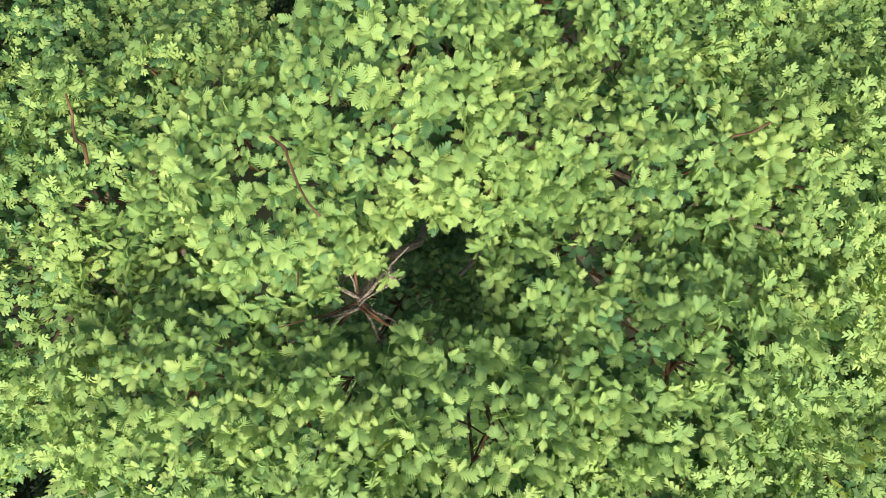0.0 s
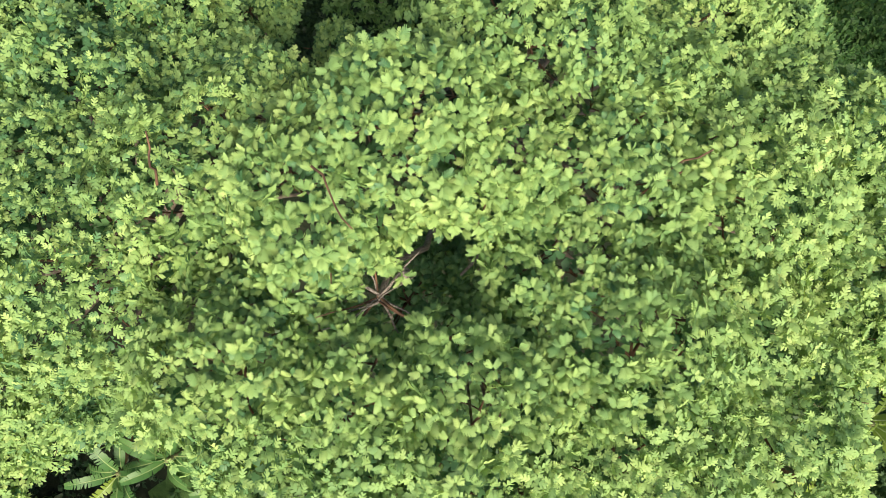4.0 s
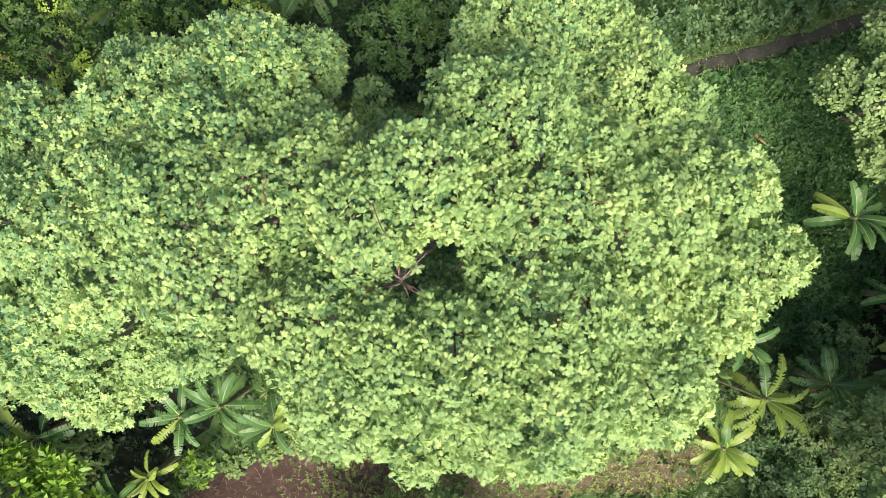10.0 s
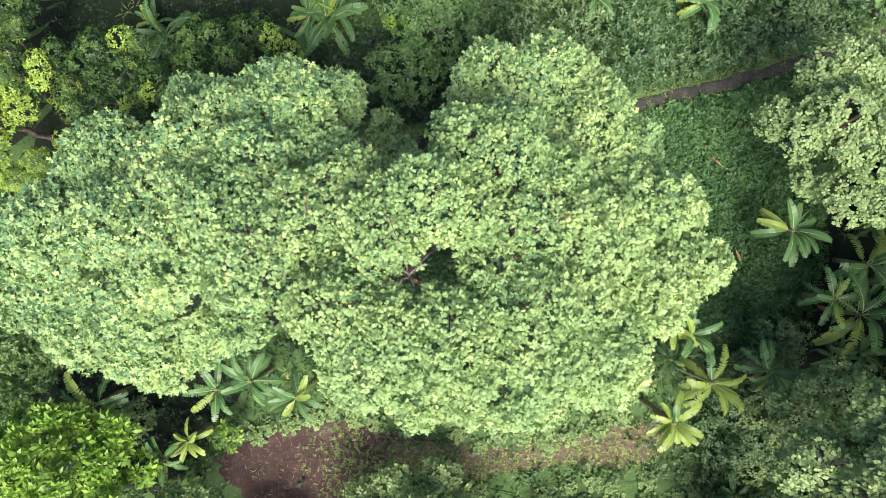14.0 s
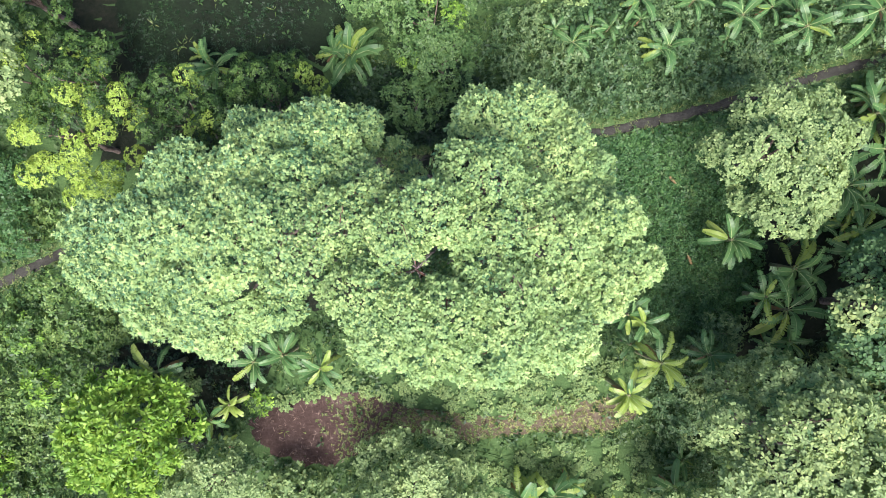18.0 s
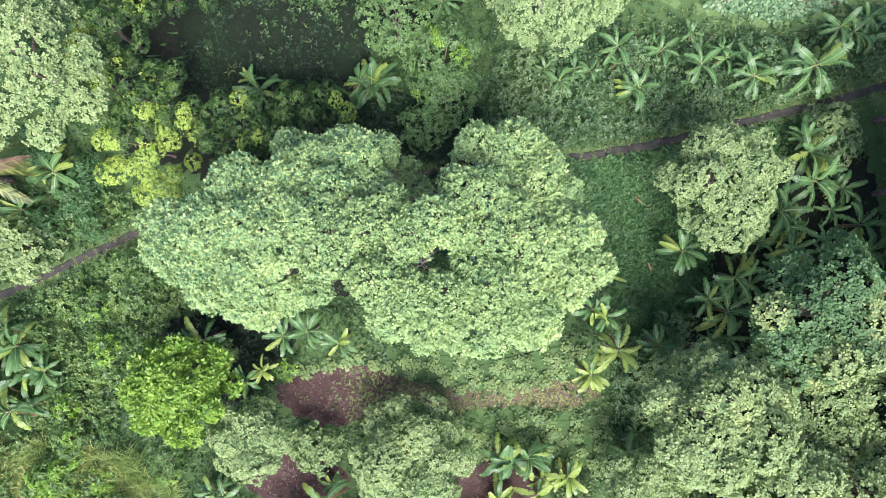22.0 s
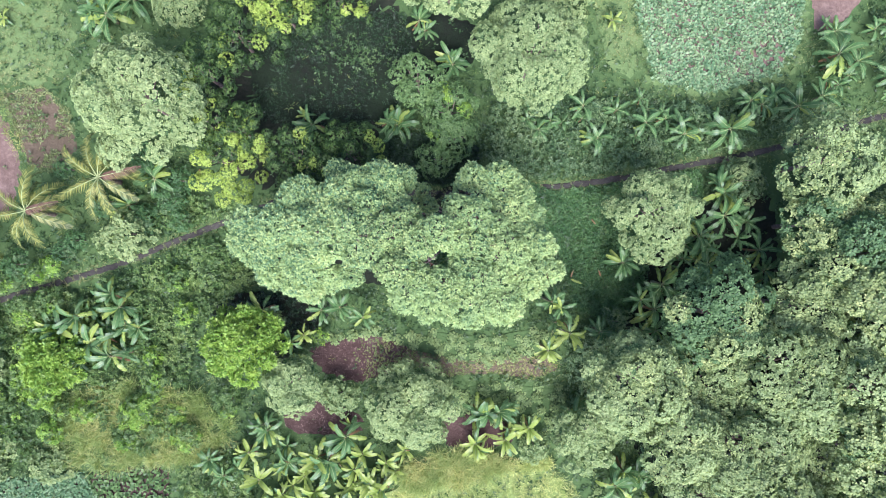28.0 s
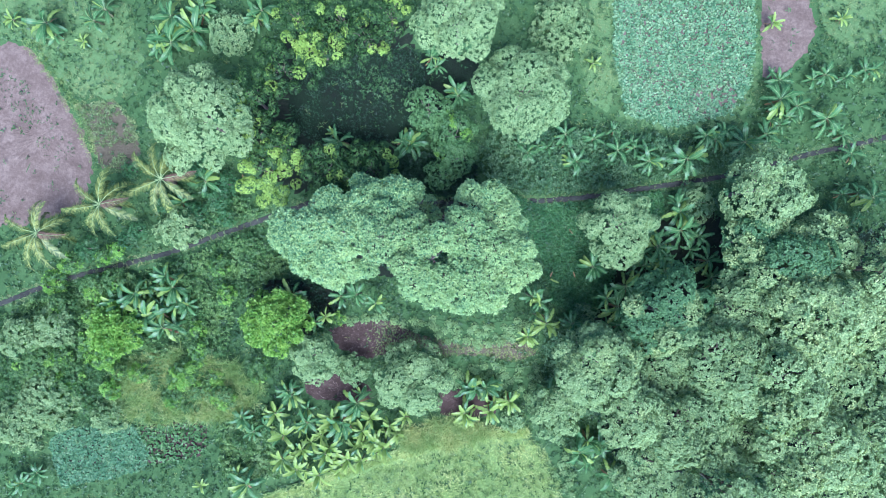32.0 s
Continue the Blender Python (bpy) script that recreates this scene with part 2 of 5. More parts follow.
def folded(width, droop=0.12, waist=0.6):
    v = np.array([(0, 0, 0), (width, waist, 0.05), (width * 0.45, 0.97, -droop), (-width * 0.45, 0.97, -droop), (-width, waist, 0.05), (0, 0.6, -0.03)])
    return v, np.array([(0, 1, 2, 5), (0, 5, 3, 4)])


LEAF_NEAR, LEAF_MID, LEAF_FAR = feather(6, 0.36, gap=0.17), feather(3, 0.36, gap=0.15), feather(2, 0.36)
ARCH = (np.array([(-0.012, 0, 0), (0.012, 0, 0), (0.014, 0.4, 0.16), (-0.014, 0.4, 0.16), (0.009, 0.75, 0.14), (-0.009, 0.75, 0.14), (0.002, 1.0, -0.06), (-0.002, 1.0, -0.06)]),
        np.array([(0, 1, 2, 3), (3, 2, 4, 5), (5, 4, 6, 7)]))     # a long bending grass blade
OVAL, SLIM, WIDE, BLUNT = oval(0.24), oval(0.15, 0.3), oval(0.42, 0.1), oval(0.29, 0.12, 0.62)


def sprays(points, normals, count, size, lift=(0.1, 0.7), spread=0.35, g=rng):
    """Rosettes: count leaves round each point. Returns rotations, positions and sizes of all leaves."""
    n = len(points)
    nr = unit(normals + g.normal(0, spread, (n, 3)))
    ref = unit(np.cross(nr, unit(g.normal(0, 1, (n, 3)))))
    oth = np.cross(nr, ref)
    phi = (np.arange(count) * 2.399)[None] + g.uniform(0, 6.28, (n, 1)) + g.normal(0, 0.3, (n, count))
    el = g.uniform(lift[0], lift[1], (n, count))[..., None]
    tan = ref[:, None] * np.cos(phi)[..., None] + oth[:, None] * np.sin(phi)[..., None]
    axis = tan * np.cos(el) + nr[:, None] * np.sin(el)
    nor = nr[:, None] * np.cos(el) - tan * np.sin(el) + g.normal(0, 0.25, (n, count, 3))
    s = size * g.uniform(0.7, 1.25, (n, count)) * g.uniform(0.8, 1.15, (n, 1))
    pos = np.repeat(points[:, None], count, 1) + axis * 0.12 * s[..., None]
    return frames(axis.reshape(-1, 3), nor.reshape(-1, 3)), pos.reshape(-1, 3), s.ravel()


def bumpy(d, seed, freq=2.2):
    """Smooth unevenness for directions d, about -1 to 1."""
    g = np.random.default_rng(seed)
    out = np.zeros(len(d))
    for k in range(6):
        a = g.normal(0, 1, 3)
        out += np.sin(d @ (unit(a) * freq * (1 + 0.5 * k)) + g.uniform(0, 6.28)) / (1 + 0.4 * k)
    return out / 2.6


def lobe_points(lobe, per_m2, seed, low=-0.25, rough=0.16, depth=0.13):
    """Points and outward normals on and just under the uneven skin of an ellipsoid (x, y, z, rx, ry, rz)."""
    g = np.random.default_rng(seed)
    c, r = np.array(lobe[:3]), np.array(lobe[3:])
    area = 4 * math.pi * ((r[0] * r[1]) ** 1.6 / 3 + (r[0] * r[2]) ** 1.6 / 3 + (r[1] * r[2]) ** 1.6 / 3) ** (1 / 1.6)
    n = int(area * per_m2 * (1 - low) / 2)
    z = g.uniform(low, 1, n)
    a = g.uniform(0, 2 * math.pi, n)
    q = np.sqrt(1 - z * z)
    d = np.stack([q * np.cos(a), q * np.sin(a), z], -1)
    k = 1 + rough * bumpy(d, seed) + 0.5 * rough * bumpy(d, seed + 1, 6)
    k *= 1 - np.abs(g.normal(0, depth, n))
    return c + d * r * k[:, None], unit(d / r)


def inside(p, lobe, shrink):
    return (((p - np.array(lobe[:3])) / (np.array(lobe[3:]) * shrink)) ** 2).sum(1) < 1


def sunk(p, lobes):
    """How far each point lies under the top of the crown that the lobes make."""
    top = np.full(len(p), -9.0)
    for x, y, z, rx, ry, rz in lobes:
        d = ((p[:, 0] - x) / rx) ** 2 + ((p[:, 1] - y) / ry) ** 2
        top = np.maximum(top, np.where(d < 1, z + rz * np.sqrt(np.maximum(0, 1 - d)), -9))
    return top - p[:, 2]


def tube(points, radii, sides=7):
    """A bent tapering limb through the points."""
    p = np.array(points, float)
    t = unit(np.gradient(p, axis=0))
    ref = np.array((0.31, 0.95, 0.05))
    x = unit(np.cross(t, ref)); y = np.cross(t, x)
    a = np.linspace(0, 2 * math.pi, sides, endpoint=False)
    ring = x[:, None] * np.cos(a)[None, :, None] + y[:, None] * np.sin(a)[None, :, None]
    v = p[:, None] + ring * np.array(radii)[:, None, None]
    f = []
    for i in range(len(p) - 1):
        for j in range(sides):
            k = (j + 1) % sides
            f.append((i * sides + j, i * sides + k, (i + 1) * sides + k, (i + 1) * sides + j))
    v = v.reshape(-1, 3)
    top = len(v)
    v = np.vstack([v, p[-1:] + t[-1:] * radii[-1] * 0.5])
    f += [((len(p) - 1) * sides + j, (len(p) - 1) * sides + (j + 1) % sides, top, top) for j in range(sides)]
    return v, np.array(f)


def limb_mesh(points, radii, mat, sides=7):
    v, f = tube(points, radii, sides)
    me = bpy.data.meshes.new("limb")
    me.from_pydata(v.tolist(), [], [tuple(int(i) for i in (q if q[2] != q[3] else q[:3])) for q in f])
    me.materials.append(mat)
    me.polygons.foreach_set("use_smooth", [True] * len(me.polygons))
    return me


def curve3(a, b, sag, n=6, g=rng, wob=0.08):
    a, b = np.array(a, float), np.array(b, float)
    t = np.linspace(0, 1, n)[:, None]
    p = a + (b - a) * t
    p[:, 2] += sag * np.sin(math.pi * t[:, 0])
    p[1:-1] += g.normal(0, wob, (n - 2, 3)) * np.linalg.norm(b - a) * 0.3
    return p


# ---------------------------------------------------------------- ground
def in_poly(x, y, poly):
    hit = np.zeros(np.shape(x), bool)
    for (x0, y0), (x1, y1) in zip(poly, poly[1:] + poly[:1]):
        cross = ((y0 > y) != (y1 > y)) & (x < (x1 - x0) * (y - y0) / (y1 - y0 + 1e-9) + x0)
        hit ^= cross
    return hit


def build_ground():
    half = np.concatenate([np.arange(0, 62, 1.0), 62 * 1.35 ** np.arange(1, 12)])
    ax = np.concatenate([-half[:0:-1], half])
    X, Y = np.meshgrid(ax, ax)
    Z = ground_z(X, Y) * (np.hypot(X, Y) < 75)
    n = len(ax)
    i = np.arange(n * n).reshape(n, n)
    f = np.stack([i[:-1, :-1], i[:-1, 1:], i[1:, 1:], i[1:, :-1]], -1).reshape(-1, 4)
    ob = new("ground", np_mesh("ground", np.stack([X, Y, Z], -1).reshape(-1, 3), f, M_GROUND))
    tagged(ob, "weedy green ground between the trees", "ground", kind="structure")


def patch(name, poly, mat, label, category, lift=0.03, jitter=0.25, seed=1, rings=9):
    """A piece of bare or grassed ground with a ragged edge, laid on the sheet."""
    g = np.random.default_rng(seed)
    P = np.array(poly, float)
    c = P.mean(0)
    seg = np.linalg.norm(np.roll(P, -1, 0) - P, axis=1)
    out = []
    for k in range(len(P)):
        m = max(2, int(seg[k] / 0.35))
        for t in np.arange(m) / m:
            out.append(P[k] * (1 - t) + P[(k + 1) % len(P)] * t)
    out = np.array(out)
    for _ in range(3):
        out = 0.5 * out + 0.25 * (np.roll(out, 1, 0) + np.roll(out, -1, 0))
    ang = np.arange(len(out))
    wob = sum(np.sin(ang * w + g.uniform(0, 6)) for w in (0.35, 0.8, 1.7)) / 3 + g.normal(0, 0.4, len(out))
    out += unit(out - c) * (wob * jitter)[:, None]
    v, f, m = [], [], len(out)
    for r in range(1, rings + 1):
        s = (r / rings)
        q = c + (out - c) * s
        z = ground_z(q[:, 0], q[:, 1]) + (lift if r < rings else -0.03) + (g.normal(0, 0.015, m) if r < rings else 0)
        v.append(np.column_stack([q, z]))
    v = np.vstack(v + [np.array([[c[0], c[1], ground_z(c[0], c[1]) + lift]])])
    for r in range(rings - 1):
        for k in range(m):
            j = (k + 1) % m
            f.append((r * m + k, (r + 1) * m + k, (r + 1) * m + j, r * m + j))
    top = len(v) - 1
    me = bpy.data.meshes.new(name)
    me.from_pydata(v.tolist(), [], [tuple(int(b) for b in a) for a in f] + [(top, k, (k + 1) % m) for k in range(m)])
    me.materials.append(mat)
    for p in me.polygons:
        p.use_smooth = True
    return tagged(new(name, me), label, category, kind="structure")


def smooth_line(pts, n=12):
    P = np.array([pts[0]] + list(pts) + [pts[-1]], float)
    out = []
    for k in range(1, len(P) - 2):
        for t in np.arange(n) / n:
            a, b, c, d = P[k - 1], P[k], P[k + 1], P[k + 2]
            out.append(0.5 * (2 * b + (c - a) * t + (2 * a - 5 * b + 4 * c - d) * t ** 2 + (3 * b - a - 3 * c + d) * t ** 3))
    return np.array(out + [P[-2]])


def ribbon(name, line, width, mat, label, lift=0.035, seed=3, wob=0.12):
    g = np.random.default_rng(seed)
    P = smooth_line(line)
    t = unit(np.gradient(P, axis=0))
    nrm = np.column_stack([-t[:, 1], t[:, 0]])
    prof = [(-1.15, -0.05), (-0.9, 0.0), (-0.45, -0.012), (0, 0.004), (0.45, -0.012), (0.9, 0.0), (1.15, -0.05)]
    v = []
    for k in range(len(P)):
        w = width / 2 * (1 + wob * math.sin(k * 0.7) + g.normal(0, wob * 0.7))
        off = g.normal(0, 0.03)
        for u, h in prof:
            q = P[k] + nrm[k] * (u * w + off)
            v.append((q[0], q[1], ground_z(q[0], q[1]) + lift + h))
    m = len(prof)
    f = [(k * m + j, k * m + j + 1, (k + 1) * m + j + 1, (k + 1) * m + j) for k in range(len(P) - 1) for j in range(m - 1)]
    return tagged(new(name, np_mesh(name, v, f, mat)), label, "path", kind="structure")


build_ground()
PATH_LINE = [
    (-44.4, -10.6), (-41.3, -9.5), (-38.3, -7.9), (-34.7, -6.2), (-29.5, -4.3), (-25.9, -2.9), (-21.8, -0.9),
    (-18.2, 0.8), (-14.6, 2.6), (-10.5, 4.1), (-5.1, 4.5), (0.3, 4.7), (6.1, 5.5), (10.9, 6.3), (14, 7), (17.7, 8),
    (21.3, 8.9), (25, 9.9), (28.6, 11.2), (33.8, 13.2), (38, 14.6), (44.2, 16.9),
]
RED_FIELD = [
    (-10.45, -8.8), (-9.2, -7.8), (-6.95, -7.1), (-5, -6.8), (-2.39, -7.5), (-1.6, -8.4), (-2.73, -9.4), (-4.66, -10.5), (-7.2, -11), (-9.32, -10),
]
FIELD_STRIP = [
    (-3.2, -7.7), (-0.5, -8.2), (2.7, -8.5), (5.8, -7.6), (9.6, -7.6), (10.1, -8.6), (7.7, -9.6), (4.1, -9.3),
    (1, -9.9), (-3.2, -8.9),
]
SOIL_SOUTH = [
    (-12.1, -13.4), (-9.2, -12.5), (-5.6, -12.9), (-5, -14.7), (-8.5, -15.4), (-11.5, -15),
]
SOIL_SOUTH_EAST = [
    (0.7, -12.9), (6.1, -12.5), (7, -14.7), (3.6, -15.6), (0.9, -15.4),
]
WEST_FIELD = [
    (-48.3, 14.9), (-41.4, 15.7), (-39.3, 13.3), (-37.1, 10.5), (-35.1, 7.5), (-33.6, 4.2), (-34.3, 0.3), (-38.4, -1.7), (-46.2, -4.2),
]
WEST_FALLOW = [
    (-36.6, 10.3), (-32.8, 11), (-30.4, 9.1), (-29.4, 6), (-30.7, 4.2), (-33.2, 4), (-34.8, 7.3),
]
CROP_NE = [
    (13, 27.7), (26.3, 29.2), (27.1, 23.9), (27.1, 19), (25.7, 15.9), (20, 14), (15.6, 14.8), (13.9, 20.2),
]
SOIL_NE = [
    (26.9, 29.2), (31.4, 29.7), (33, 24.5), (32, 22), (29.4, 19.5), (28, 19.6),
]
LAWN_NE = [
    (31.8, 29.8), (41.6, 30.9), (42.1, 25.5), (36.5, 23.4), (33.4, 24.5),
]
LAWN_S = [
    (-14.2, -25.2), (-6.5, -21.5), (0.7, -18.4), (5.9, -16.8), (9.6, -16.1), (11.2, -17.3), (13.2, -20.3), (14.2, -26.1), (-17.5, -29.6),
]
CROP_SW = [
    (-35.1, -22.4), (-34.4, -20.7), (-27.4, -19.5), (-25.8, -21.9), (-26, -23.7), (-33.5, -26.1),
]
CROP_SW_ROWS = [
    (-27.2, -19.5), (-20.8, -18.4), (-20, -20.7), (-21.3, -22.1), (-25.4, -23.3),
]
LAWN_NW = [
    (-49, 20.8), (-41.5, 21.1), (-32.2, 20), (-30.4, 15.9), (-30.7, 11.5), (-33.3, 10.8), (-36.8, 10.8), (-39, 13.6), (-41.2, 16), (-48.4, 15.3),
]
CLEARING = [
    (-17, 14.7), (-14.6, 17.4), (-9.9, 18.4), (-4.3, 18.8), (-3.3, 15.1), (-4.7, 10.4), (-11, 8.7), (-15.4, 9.4),
]
BUSH_BAND = [
    (-3.4, -6.4), (-2.4, -6.2), (-0.7, -6.2), (3.7, -6.5), (8.4, -5.3), (9, -6.2), (7.4, -7.9), (4.2, -8.6),
    (1.8, -8.7), (-0.2, -8.1), (-1.9, -7.6), (-3.2, -7.2),
]
BUSH_ROWS = [
    (-1.3, -9.7), (0.2, -9.8), (2.4, -10.4), (5.6, -10.0), (10, -10), (11.2, -11.8), (10.6, -13.4), (3.7, -13.1),
    (0.6, -11.8), (-1.6, -11),
]
UNDER_TREES = [
    (-16.4, 1.3), (-12, 3.5), (-7, 4.8), (-2.6, 4.5), (0.6, 5.7), (4.6, 5.4), (6.2, 2.3), (7.8, -0.2), (6.8, -3.1),
    (3.7, -4.3), (-0.7, -4.6), (-4.4, -3.1), (-8.2, -3.1), (-12, -3.1), (-15.1, -1.8),
]
GROVE_FLOOR = [
    (15.8, 0.5), (18.2, 3.5), (20.6, 5.9), (25.9, 7), (27.2, 0.1), (25.1, -1.2), (18.6, -5.6), (14.4, -6.1),
]
STRIP_N = [
    (11.1, 27.5), (13, 27.7), (14.6, 14.7), (12, 15.2), (10.8, 19.4),
]
patch("soil_patch", RED_FIELD, M_SOIL, "bare red-brown soil of a small dug plot", "soil", lift=0.036, seed=2)
patch("soil_patch", FIELD_STRIP, M_FALLOW, "bare soil strip between rows of garden bushes", "soil", seed=3)
patch("soil_patch", SOIL_SOUTH, M_SOIL, "dark bare soil beside young banana plants", "soil", seed=4)
patch("soil_patch", SOIL_SOUTH_EAST, M_SOIL, "dark bare soil beside a small round tree", "soil", seed=5)
patch("field", WEST_FIELD, M_DRYSOIL, "dry pinkish bare field beside coconut palms", "field", seed=6)
patch("field", WEST_FALLOW, M_FALLOW, "fallow brownish plot with thin weeds", "field", seed=7)
CROP_MARGIN = [
    (11.4, 28.2), (12.6, 20), (14.2, 14.2), (19.8, 12.9), (26.4, 14.8), (28.6, 18.6), (28.2, 24), (27.2, 30.2),
]
patch("lawn", CROP_MARGIN, M_SWARD, "grassy margin round the vegetable field", "grass", lift=0.008, seed=26)
patch("field", CROP_NE, M_DRYSOIL, "soil of a leafy vegetable field", "field", seed=8)
patch("field", SOIL_NE, M_DRYSOIL, "narrow bare soil bed beside the vegetable field", "field", seed=9)
patch("lawn", LAWN_NE, M_SWARD, "short light green grass beside the bare bed", "grass", seed=10)
patch("lawn", LAWN_S, M_LAWN, "light green grassy field behind a low bank", "grass", seed=11)
patch("field", CROP_SW, M_SOIL, "soil of a small vegetable plot", "field", seed=12)
patch("field", CROP_SW_ROWS, M_SOIL, "soil of a vegetable plot planted in rows", "field", seed=13)
patch("lawn", LAWN_NW, M_SWARD, "rough grassy slope beside the bare field", "grass", jitter=0.7, seed=14)
# the clearing's shade put into its earth colour
patch("soil_patch", CLEARING, M_SHADE_GREEN, "earth of a clearing among trees, darkened as shade", "soil", lift=0.075, seed=16)
# shade below the bananas laid as a dark sheet
patch("soil_patch", GROVE_FLOOR, M_SHADE_SOIL, "earth under banana plants, darkened as shade", "soil", seed=17)
patch("soil_patch", BUSH_BAND, M_GROUND, "weedy green earth between garden bushes", "soil", lift=0.045, seed=19)
patch("soil_patch", BUSH_ROWS, M_GROUND, "weedy green earth between rows of garden bushes", "soil", lift=0.045, seed=20)
# the great trees' shade put into the ground colour
patch("soil_patch", UNDER_TREES, M_SHADE_SOIL, "earth under the great trees, darkened as shade", "soil", seed=18)
FOREST_FLOOR = [
    (13, -7.9), (15.5, -6), (25.1, -1.2), (31.5, 4.4), (37.7, 6.7), (48.3, 9), (51.6, -21.9), (19.7, -25.4),
    (18.6, -19.6), (15.9, -15.1),
]
# dark floor painted for the shade between grove crowns
patch("soil_patch", FOREST_FLOOR, M_SHADE_GREEN, "earth under the grove trees, darkened as shade", "soil", lift=0.02, seed=21)
WEST_SHADE = [
    (-18.4, -5.6), (-16.4, -4.3), (-14.2, -4.0), (-11.3, -4.2), (-8.7, -4.6), (-8.8, -6.2), (-10, -7.5), (-11.2, -9.2),
    (-12.6, -9.9), (-15.1, -9.3), (-17.8, -7.8),
]
# dark sheet painted for the shade beside the lime green tree
patch("soil_patch", WEST_SHADE, M_SHADE_SOIL, "earth under banana plants beside the lime green tree, darkened as shade", "soil", seed=23)
MANGO_FLOOR = [
    (-20.5, 5.5), (-21, 10), (-20, 14.5), (-17.5, 19), (-14, 21.5), (-9, 22.3), (-5, 21.5), (-4, 18), (-4.5, 12), (-5.2, 8.6), (-6.5, 5.6), (-11, 4.6), (-15, 3.6),
]
# dark sheet that paints shade into the gaps between mango tufts
patch("soil_patch", MANGO_FLOOR, M_SHADE_SOIL, "earth under mango trees, darkened as shade", "soil", lift=0.012, seed=25)
CLEARING_EAST = [
    (-4.4, 18.7), (-1.4, 19.2), (1.6, 18.2), (1.7, 15.1), (-0.8, 14.2), (-2.5, 12.8), (-3.7, 14),
]
# the clearing's painted shade carried on eastward
patch("soil_patch", CLEARING_EAST, M_SHADE_GREEN, "greenish earth under banana plants, darkened as shade", "soil", lift=0.09, seed=24)
patch("lawn", STRIP_N, M_SWARD, "grass strip beside the vegetable field", "grass", seed=15)
BANK = LAWN_S[:5]
ribbon("grass_bank", BANK, 1.0, M_LAWN, "low grassy bank along the edge of the southern field", lift=0.22, seed=4)
ribbon("footpath", PATH_LINE, 0.45, M_PATH, "narrow trodden dirt footpath through the weeds", wob=0.06)

# ---------------------------------------------------------------- the great feathery-leaved trees
GAP = (0.03, -0.15, 0.46, 0.20, 0.45)      # opening in the crown: x, y, half length, half width, turn
HUB = (-0.74, -0.55, 0.32, 0.24, -0.4)     # smaller one where bare branches meet


def in_gap(p, grow=1.0):
    out = np.zeros(len(p), bool)
    for gx, gy, a, b, turn in (GAP, HUB):
        x, y = p[:, 0] - gx, p[:, 1] - gy
        c, s = math.cos(turn), math.sin(turn)
        out |= ((x * c + y * s) / (a * grow)) ** 2 + ((-x * s + y * c) / (b * grow)) ** 2 < 1
    return out


# billows of the two crowns: x, y, radius and height of the middle
EAST_PLAN = [
    (1.7, 4.5, 1.6, 8), (3.4, 4.6, 1.6, 7.8), (4.1, 3, 1.7, 8.5), (1.4, 2.5, 1.8, 10), (6.2, 0.9, 1.3, 9.3),
    (6.7, -0.7, 1.1, 9.5), (2, -3, 1.6, 11), (0.6, -3.1, 1.4, 11.2), (3.9, -2.8, 1.7, 10.4), (5.3, -1.3, 1.6, 9.8),
    (-1.9, -2.6, 1.5, 10.8), (-0.5, -2.9, 1.4, 11.2), (-2.6, -1.3, 1.4, 10.7), (-0.4, 1.4, 1.3, 11.4),
    (-1.4, 0.5, 1.2, 11.5), (3.8, 0.3, 1.8, 10), (0.1, -2.1, 1.2, 11.5), (2.1, -1.6, 1.4, 11), (2.8, 1.4, 1.5, 10),
    (4.9, 4.5, 1, 7.6), (5.7, 2.7, 1.1, 8.2), (1.5, -0.5, 1.2, 10.7), (0.7, 0.75, 1.1, 10.9), (2.0, 0.6, 1.2, 10.7), (1.1, -1.9, 1.2, 11.2), (-1.3, -1.9, 1.3, 11.2), (3.2, -1.4, 1.3, 10.8),
    (5.2, 1.2, 1.4, 9.4), (4.7, 3.7, 1.3, 7.9),
]
WEST_PLAN = [
    (-6.4, 4, 1.7, 7.9), (-4.6, 4.2, 1.7, 8.1), (-3.5, 2.8, 1.4, 8.7), (-5.2, 2.6, 1.7, 9.0), (-5.9, 1.2, 1.7, 9.6), (-9.9, 2.8, 1.5, 8), (-10.8, 1.2, 1.8, 8.2),
    (-13.2, 0.9, 1.5, 7.3), (-13.7, -0.2, 0.95, 7.6), (-12.3, -0.6, 1.6, 7.3), (-11.8, -1.95, 1.3, 6.7),
    (-10.1, -2.65, 1.3, 6.6), (-8.9, -2.9, 1.2, 6.7), (-7.2, -2.1, 1.2, 7.4), (-6, -1.9, 1, 8.3), (-7.3, 0.3, 1.9, 9.3),
    (-4.8, 0.2, 1.7, 10), (-3.3, 0.8, 1.5, 10.4), (-7.8, 2.5, 1.6, 8.3), (-9, -1.2, 1.6, 8.5), (-7.6, 4.9, 0.96, 6.8),
    (-3.1, 4.6, 1.05, 7.1), (-2.4, 1.6, 1.3, 10.2), (-9.2, 1.0, 1.6, 8.7),
]
LOW_PLAN = [
    (-1.9, 4.1, 0.76, 5.8), (-2.5, 2.6, 0.88, 7.2), (-1.2, 3.2, 0.66, 6.2),
]


def billows(plan, seed=0):
    g = np.random.default_rng(seed)
    return [(x, y, z + g.uniform(-0.3, 0.2), 0.96 * r, 0.96 * r * g.uniform(0.9, 1.1), 0.85 * r) for x, y, r, z in plan]


DEEP = [(0.7, -0.1, 7.6, 1.3, 1.1, 0.6), (-0.7, -0.9, 8.2, 1.4, 1.2, 0.6), (0.3, -1.5, 7.4, 1.4, 1.1, 0.5), (0.2, -0.4, 6.4, 1.7, 1.3, 0.5)]   # leaves far down inside the opening
